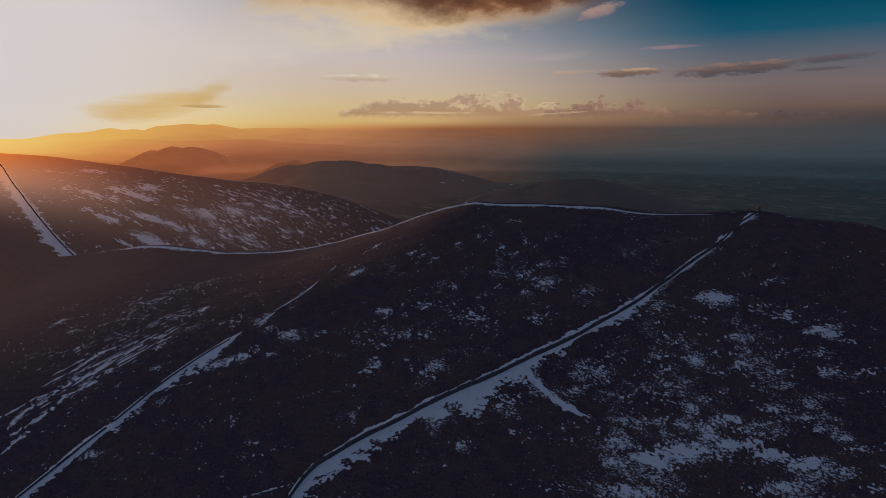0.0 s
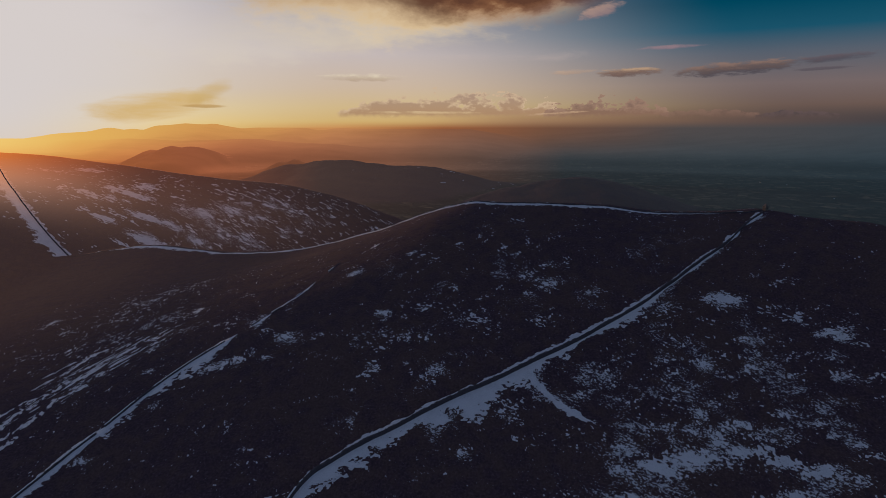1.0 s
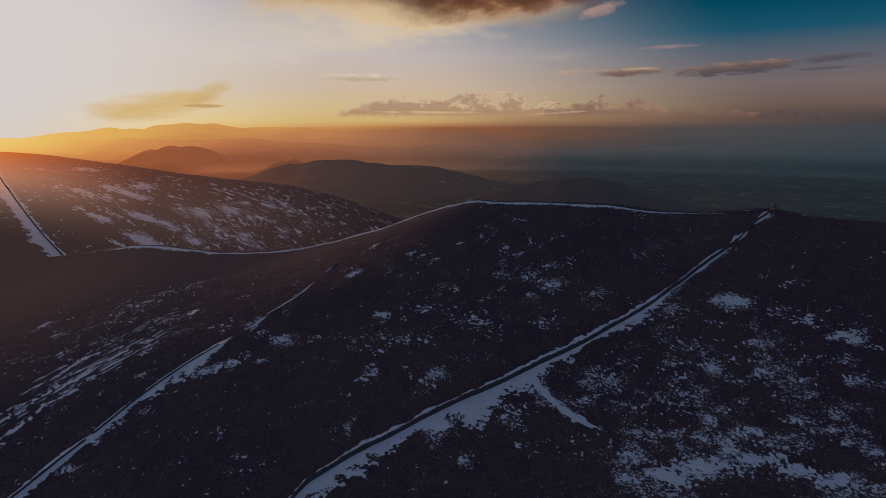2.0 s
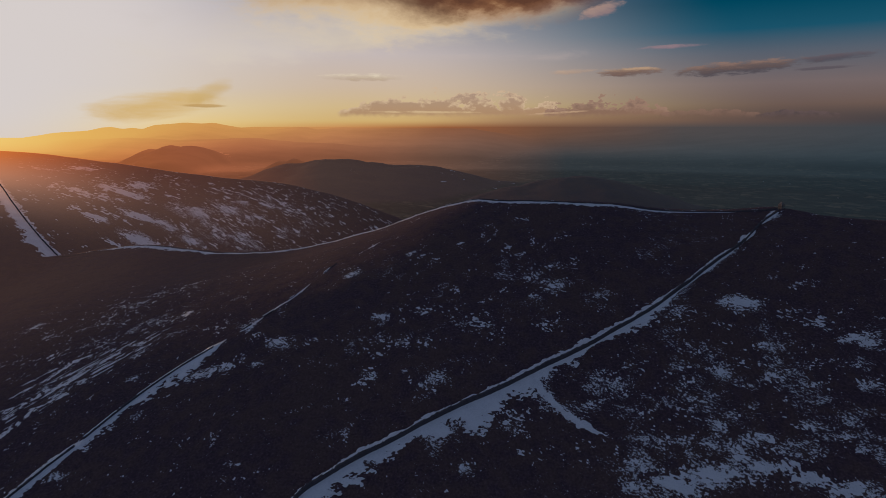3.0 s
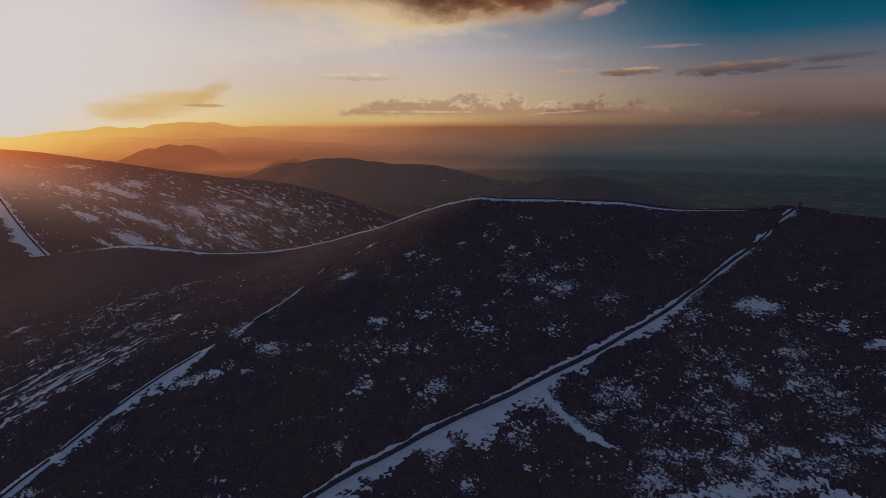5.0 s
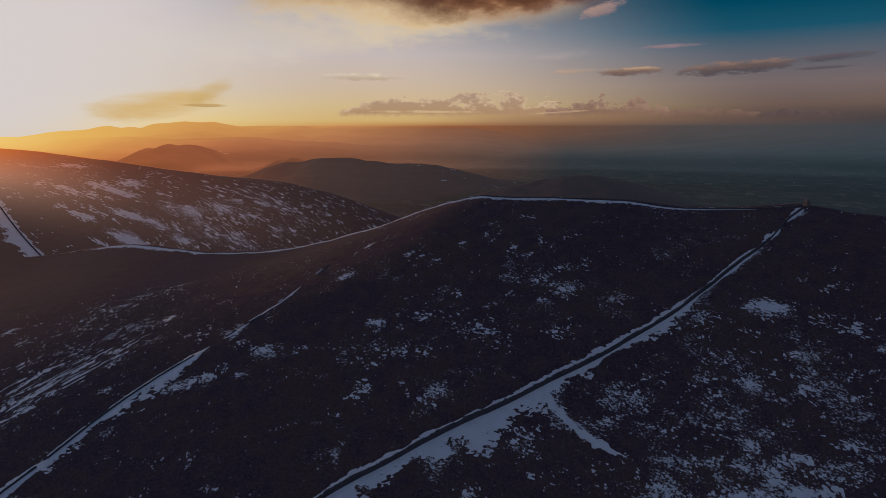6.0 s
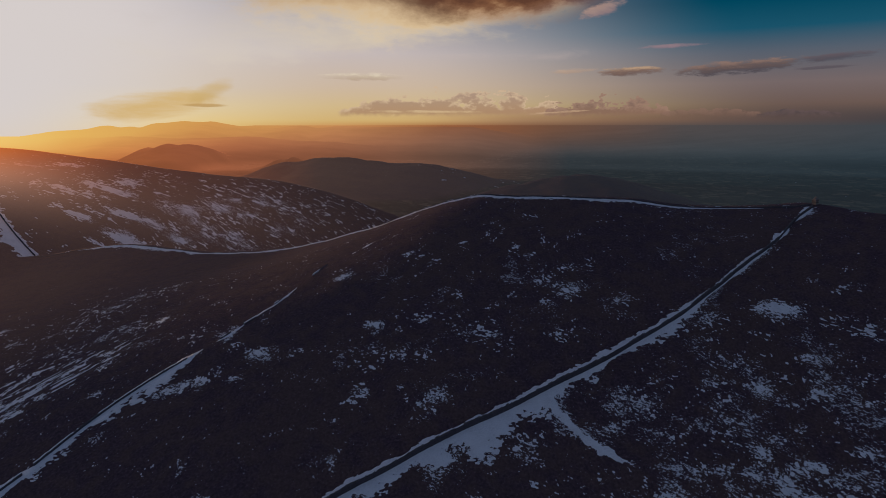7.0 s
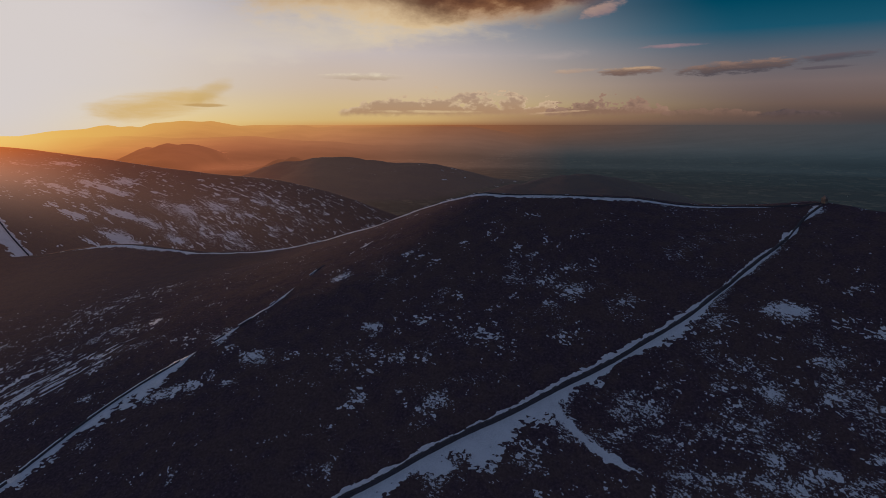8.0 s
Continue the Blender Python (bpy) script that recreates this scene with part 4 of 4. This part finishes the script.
NEAR_SNOW = UPPER_EAST + MIDDLE_EAST + LOWER_EAST + FOOT + BETWEEN + BELOW + UNDER_RIDGE + GULLY + BESIDE_LOW_WALL
WEST_SNOW = WESTERN_SLOPE + WESTERN_FOOT


def cover_of(rows, X, Y, wider=1.0, drawn=0.0):
    """How full the snow lies on a grid, from the spots in rows; drawn slants them along the wind."""
    share = np.zeros(X.shape)
    for cx, cy, a, b, full in rows:
        a, b = a * wider + 0.4, b * wider + 0.4
        i0, i1 = np.searchsorted(Y[:, 0], (cy - 2.3 * b - drawn * 2.3 * a, cy + 2.3 * b + drawn * 2.3 * a))
        j0, j1 = np.searchsorted(X[0], (cx - 2.3 * a, cx + 2.3 * a))
        x, y = X[i0:i1, j0:j1] - cx, Y[i0:i1, j0:j1] - cy
        y = y + drawn * x
        here = full * np.exp(-0.62 * ((x / a) ** 2 + (y / b) ** 2))
        share[i0:i1, j0:j1] = np.maximum(share[i0:i1, j0:j1], here)
    return share


def ribbons(X, Y):
    best = np.full(X.shape, -9.0)
    for ax, ay, bx, by, wide in RIBBONS:
        i0, i1 = np.searchsorted(Y[:, 0], (min(ay, by) - 9, max(ay, by) + 9))
        j0, j1 = np.searchsorted(X[0], (min(ax, bx) - 9, max(ax, bx) + 9))
        x, y = X[i0:i1, j0:j1], Y[i0:i1, j0:j1]
        t = ((x - ax) * (bx - ax) + (y - ay) * (by - ay)) / ((bx - ax) ** 2 + (by - ay) ** 2)
        tc = np.clip(t, 0, 1)
        d = np.hypot(x - ax - tc * (bx - ax), y - ay - tc * (by - ay))
        best[i0:i1, j0:j1] = np.maximum(best[i0:i1, j0:j1], 1.0 - d / wide)
    return best


def moor_share(X, Y):
    """The share of snow on the near hillside."""
    s, place = from_line(X, Y, MAIN)
    low, place = from_line(X, Y, LOWER)
    east_side = np.clip((s - 4) / 14, 0, 1) * np.clip((368 - Y + 0.06 * X) / 50, 0, 1) * np.clip((X - 15) / 60, 0.35, 1) * np.clip((250 - X) / 80, 0.45, 1)
    between_walls = np.clip(-s / 25, 0, 1) * np.clip(low / 25, 0, 1) * np.clip((470 - Y) / 60, 0, 1) * np.clip((X + 130) / 90, 0.2, 1)
    gully = np.exp(-((X + 218 - 0.62 * (Y - 345)) / 34) ** 2) * np.clip((500 - Y) / 70, 0, 1) * (low < 0)
    bare = 0.21 * east_side + 0.11 * between_walls + 0.15 * gully
    bare = bare * (1 - np.exp(-((X - 129) / 17) ** 2 - ((Y - 249) / 6) ** 2))
    return bare, cover_of(NEAR_SNOW, X, Y)


def hillside_snow(X, Y):
    share = cover_of(NEAR_SNOW, X, Y)
    share = share + 0.9 * np.maximum(share - 0.8, 0)
    west_of = X < -110
    turn = np.where(west_of, 0.9, -0.35)
    fine = rough(X * 0.64 + 0.30 * turn * Y, Y * np.where(west_of, 0.5, 0.95) - np.where(west_of, 0.27, -0.38) * X, 0.95, 3, 61)
    tufts = rough(X * 0.7, Y * 0.9, 4.0, 2, 63)
    m = share - 0.81 + 1.12 * fine + 0.40 * tufts
    # long wind-drawn streaks down the western gully
    u, v = (X + 216) * 0.80 - (Y - 345) * 0.60, (X + 216) * 0.60 + (Y - 345) * 0.80
    m = np.maximum(m, -0.42 - 0.9 * ((u / 20) ** 2 + ((v - 14) / 62) ** 2) + 1.9 * rough(u, v * 0.13, 1.5, 3, 69) + 0.4 * fine)
    drawn = ribbons(X, Y)
    return np.maximum(m, np.where(drawn > -2, 0.42 * drawn + 1.0 * fine + 0.45 * tufts - 0.20, -9.0)) * 0.8


def patchwork(x0, x1, y0, y1, step, amount, lift, solid, label):
    """Snow on a stretch of hillside: each large patch is a thing, the specks between them one sheet."""
    xs, ys = np.arange(x0, x1, step), np.arange(y0, y1, step)
    X, Y = np.meshgrid(xs, ys)
    m = amount(X, Y)
    z = land(X, Y) + np.clip(m * 0.45, -0.5, lift)
    owner = np.zeros(X.shape, np.int32)
    for k, (cx, cy, a, b, full) in enumerate(solid):
        i0, i1 = np.searchsorted(ys, (cy - 1.5 * b - 1, cy + 1.5 * b + 1))
        j0, j1 = np.searchsorted(xs, (cx - 1.5 * a - 1, cx + 1.5 * a + 1))
        free = (m[i0:i1, j0:j1] > 0) & (owner[i0:i1, j0:j1] == 0)
        if free.sum() > 30:
            owner[i0:i1, j0:j1][largest(free)] = k + 1
    faces = grid_faces(len(ys), len(xs))
    faces = faces[(m > 0).ravel()[faces].any(1)]
    whose = owner.ravel()[faces].max(1)
    points = np.stack([X, Y, z], -1).reshape(-1, 3)
    for k in np.unique(whose):
        used, inv = np.unique(faces[whose == k], return_inverse=True)
        name = "snow_patch" if k else "snow_patches"
        ob = new(name, mesh_of(name, points[used], inv.reshape(-1, 4), SNOW, True))
        if k:
            tagged(ob, "ragged-edged patch of old snow lying in dark heather", "snow patch", "snow on the hills", "thing")
        else:
            tagged(ob, label, "snow", "snow on the hills", "stuff")


patchwork(-320, 285, 228, 505, 0.29, hillside_snow, 0.30, [r for r in NEAR_SNOW if r[4] >= 0.8], "ragged snow patches and speckle among dark heather")
# the branch of the drift that turns down the slope
BRANCH = [(40, 317), (44, 310), (47, 306), (52, 300), (56, 294), (61, 290), (68, 286), (75, 282), (80, 279)]
tongue_edge = drift(BRANCH, ((36, 46, 58, 68, 78), (4.4, 2.8, 2.4, 2.0, -0.2)), ((36, 46, 58, 68, 78), (4.4, 2.8, 2.2, 1.6, -0.2)), 49, 0.7)


def tongue(x, y):
    return tongue_edge(x, y) + 0.75 * rough(x * 0.7, y, 1.3, 3, 51) + 0.5 * rough(x, y, 4.5, 2, 53) - 0.12


snow_sheet("snow_drift", 34, 90, 272, 322, 0.27, tongue, 0.37, "tongue of snow turning down from the wall", "snow drift")


def western_share(X, Y):
    below = np.clip((1020 + 0.13 * np.maximum(X + 560, 0) - Y) / 60, 0, 1)
    streaky = np.clip((X + 440) / 90, 0, 1) * np.clip((-90 - X) / 160, 0, 1) * below
    return (0.06 + 0.12 * np.clip((-380 - X) / 60, 0, 1) * np.clip((X + 560) / 60, 0, 1) * np.clip((Y - 730) / 40, 0, 1)) * below * (Y > 665) + 0.29 * streaky


def western_snow(X, Y):
    u, v = 0.90 * X - 0.44 * Y, 0.44 * X + 0.90 * Y
    share = np.maximum(1.04 * cover_of(WESTERN_SLOPE, X, Y, 1.1), cover_of(WESTERN_FOOT, X, Y, 1.0, 0.35))
    share = np.maximum(share, western_share(X, Y) + 0.22 * rough(u / 2.5, v, 24, 2, 73))
    share = share + 0.9 * np.maximum(share - 0.8, 0)
    slant = np.clip((X + 430) / 110, 0, 1)
    streak = slant * rough(u / 3.2, v, 2.0, 3, 71) + (1 - slant) * rough(X / 2.6, Y / 1.3, 2.0, 3, 75)
    return (share - 0.76 + 1.08 * streak + 0.42 * rough(u / 2.0, v, 7, 2, 72)) * 0.8


patchwork(-720, -40, 655, 1090, 0.62, western_snow, 0.36, [r for r in WEST_SNOW if r[4] >= 0.85], "wind-blown streaks of snow across the western hill")


def moor_specks(x, y):
    return -0.92 + 1.0 * rough(x * 0.45, y, 15, 3, 93) + 0.5 * rough(x, y, 90, 2, 95)


snow_sheet("snow_patches", -620, 620, 2300, 2590, 2.4, moor_specks, 0.25, "small far specks of snow on the dark middle hill", "snow")


# a fine dusting caught in the heather, laid into the ground as a share of cover
def dusting(x, y):
    mid = rough(x * 0.7, y, 12, 3, 83)
    bare, share = moor_share(x, y)
    wide_share = cover_of(NEAR_SNOW, x, y, 1.35)
    c = -0.05 + np.maximum(1.45 * bare, 0.72 * wide_share) + 0.44 * mid + 0.12 * rough(x * 0.7, y, 4.0, 2, 87)
    # denser round the rims of the drifts
    for line, near, reach in ((MAIN, main_near, 5.0), (BRANCH, ((36, 50, 70, 90), (3.2, 2.6, 1.8, 0.6)), 4.5)):
        side, place = from_line(x, y, line)
        edge = np.where(side > 0, side, -1.3 * side if line is BRANCH else 40.0) - curve_at(np.clip(x, near[0][0], near[0][-1]), *near)
        c = np.maximum(c, np.where(place > 1.0, 0.42 - 0.34 * np.clip(edge / (reach * np.clip((x + 35) / 40, 0.3, 1)), 0, 3) + 0.35 * mid, -1.0))
    c = np.minimum(c, 0.52)
    western = -0.26 + 1.25 * western_share(x, y) + 0.55 * cover_of(WEST_SNOW, x, y, 1.3, 0.2) + 0.3 * rough((0.90 * x - 0.44 * y) / 2.5, 0.44 * x + 0.90 * y, 12, 3, 89)
    c = np.where(y > 560, np.where(y > 655, western, -1.0), c)
    beyond = np.where((y > 2250) & (y < 2680), -0.02 + 0.5 * rough(x, y * 0.6, 70, 3, 91), -1.0)
    return np.where((y > 215) & (y < 1150) & (np.abs(x) < 720), c, beyond)


cover = ground.data.attributes.new("dusting", "FLOAT", "POINT")
cover.data.foreach_set("value", np.clip(dusting(GX, GY), -1, 1).astype(np.float32).ravel())


# ---------------------------------------------------------------- the tower at the wall's corner
def block(bm, x0, x1, y0, y1, z0, z1, taper=0.0):
    v = [bm.verts.new((x, y, z0)) for x, y in ((x0, y0), (x1, y0), (x1, y1), (x0, y1))]
    v += [bm.verts.new((x, y, z1)) for x, y in ((x0 + taper, y0 + taper), (x1 - taper, y0 + taper), (x1 - taper, y1 - taper), (x0 + taper, y1 - taper))]
    for f in ((3, 2, 1, 0), (4, 5, 6, 7), (0, 1, 5, 4), (1, 2, 6, 5), (2, 3, 7, 6), (3, 0, 4, 7)):
        bm.faces.new([v[k] for k in f])


tower = new("stone_tower")
tower.location = (229.5, 441.5, float(land(229.5, 441.5)) - 0.3)
tower.rotation_euler = (0, 0, radians(24))
tower.scale = (1.2, 1.2, 1.15)
bm = bmesh.new()
for k in range(9):
    e = 0.04 * (k % 2)
    block(bm, -1.15 + e, 1.15 - e, -1.15 + e, 1.15 - e, k * 0.30, k * 0.30 + 0.30)
part("tower_body", bm, TOWER, tower)
bm = bmesh.new()
block(bm, -1.25, 1.25, -1.25, 1.25, 2.70, 2.85)
part("eaves_course", bm, TOWER, tower)
bm = bmesh.new()
block(bm, -1.15, 1.15, -1.15, 1.15, 2.85, 4.5, 1.08)
part("roof", bm, TOWER, tower, "steep stone pyramid roof")
tagged(tower, "small square granite tower with a pyramid roof on the ridge", "tower")


# a low stone stile beside the tower
bm = bmesh.new()
for k in range(3):
    block(bm, -0.5 + 0.08 * k, 0.5 - 0.08 * k, -0.35, 0.35, k * 0.3, k * 0.3 + 0.3, 0.03)
me = bpy.data.meshes.new("stile")
bm.to_mesh(me)
bm.free()
me.materials.append(TOWER)
stile = tagged(new("stile", me), "pale stepped stone stile near the tower", "stile")
stile.location = (223.6, 441.4, float(land(223.6, 441.4)) - 0.05)


# ---------------------------------------------------------------- farmhouses far down on the plain
def farmhouse(x, y, turn):
    root = new("farmhouse")
    root.location = (x, y, float(land(x, y)) - 0.1)
    root.rotation_euler = (0, 0, radians(turn))
    bm = bmesh.new()
    block(bm, -2.9, 2.9, -1.7, 1.7, 0, 2.2)
    part("house_walls", bm, LIMEWASH, root)
    bm = bmesh.new()
    v = [bm.verts.new(p) for p in ((-3.1, -1.9, 2.2), (3.1, -1.9, 2.2), (3.1, 1.9, 2.2), (-3.1, 1.9, 2.2), (-3.1, 0, 3.6), (3.1, 0, 3.6))]
    for f in ((0, 1, 5, 4), (2, 3, 4, 5), (1, 2, 5), (3, 0, 4), (3, 2, 1, 0)):
        bm.faces.new([v[k] for k in f])
    part("roof", bm, GRANITE, root, "dark slate gable roof")
    bm = bmesh.new()
    block(bm, 2.3, 2.8, -0.3, 0.3, 3.1, 4.2)
    part("chimney", bm, LIMEWASH, root)
    tagged(root, "whitewashed farmhouse with a slate roof among fields", "farmhouse", "farmhouses on the plain")


LIMEWASH = stone_material("limewash", (0.55, 0.54, 0.50, 1), (0.82, 0.80, 0.76, 1))
for hx, hy, turn in ((1445, 2794, 20), (1505, 2684, -35), (1375, 2149, 60)):
    farmhouse(hx, hy, turn)
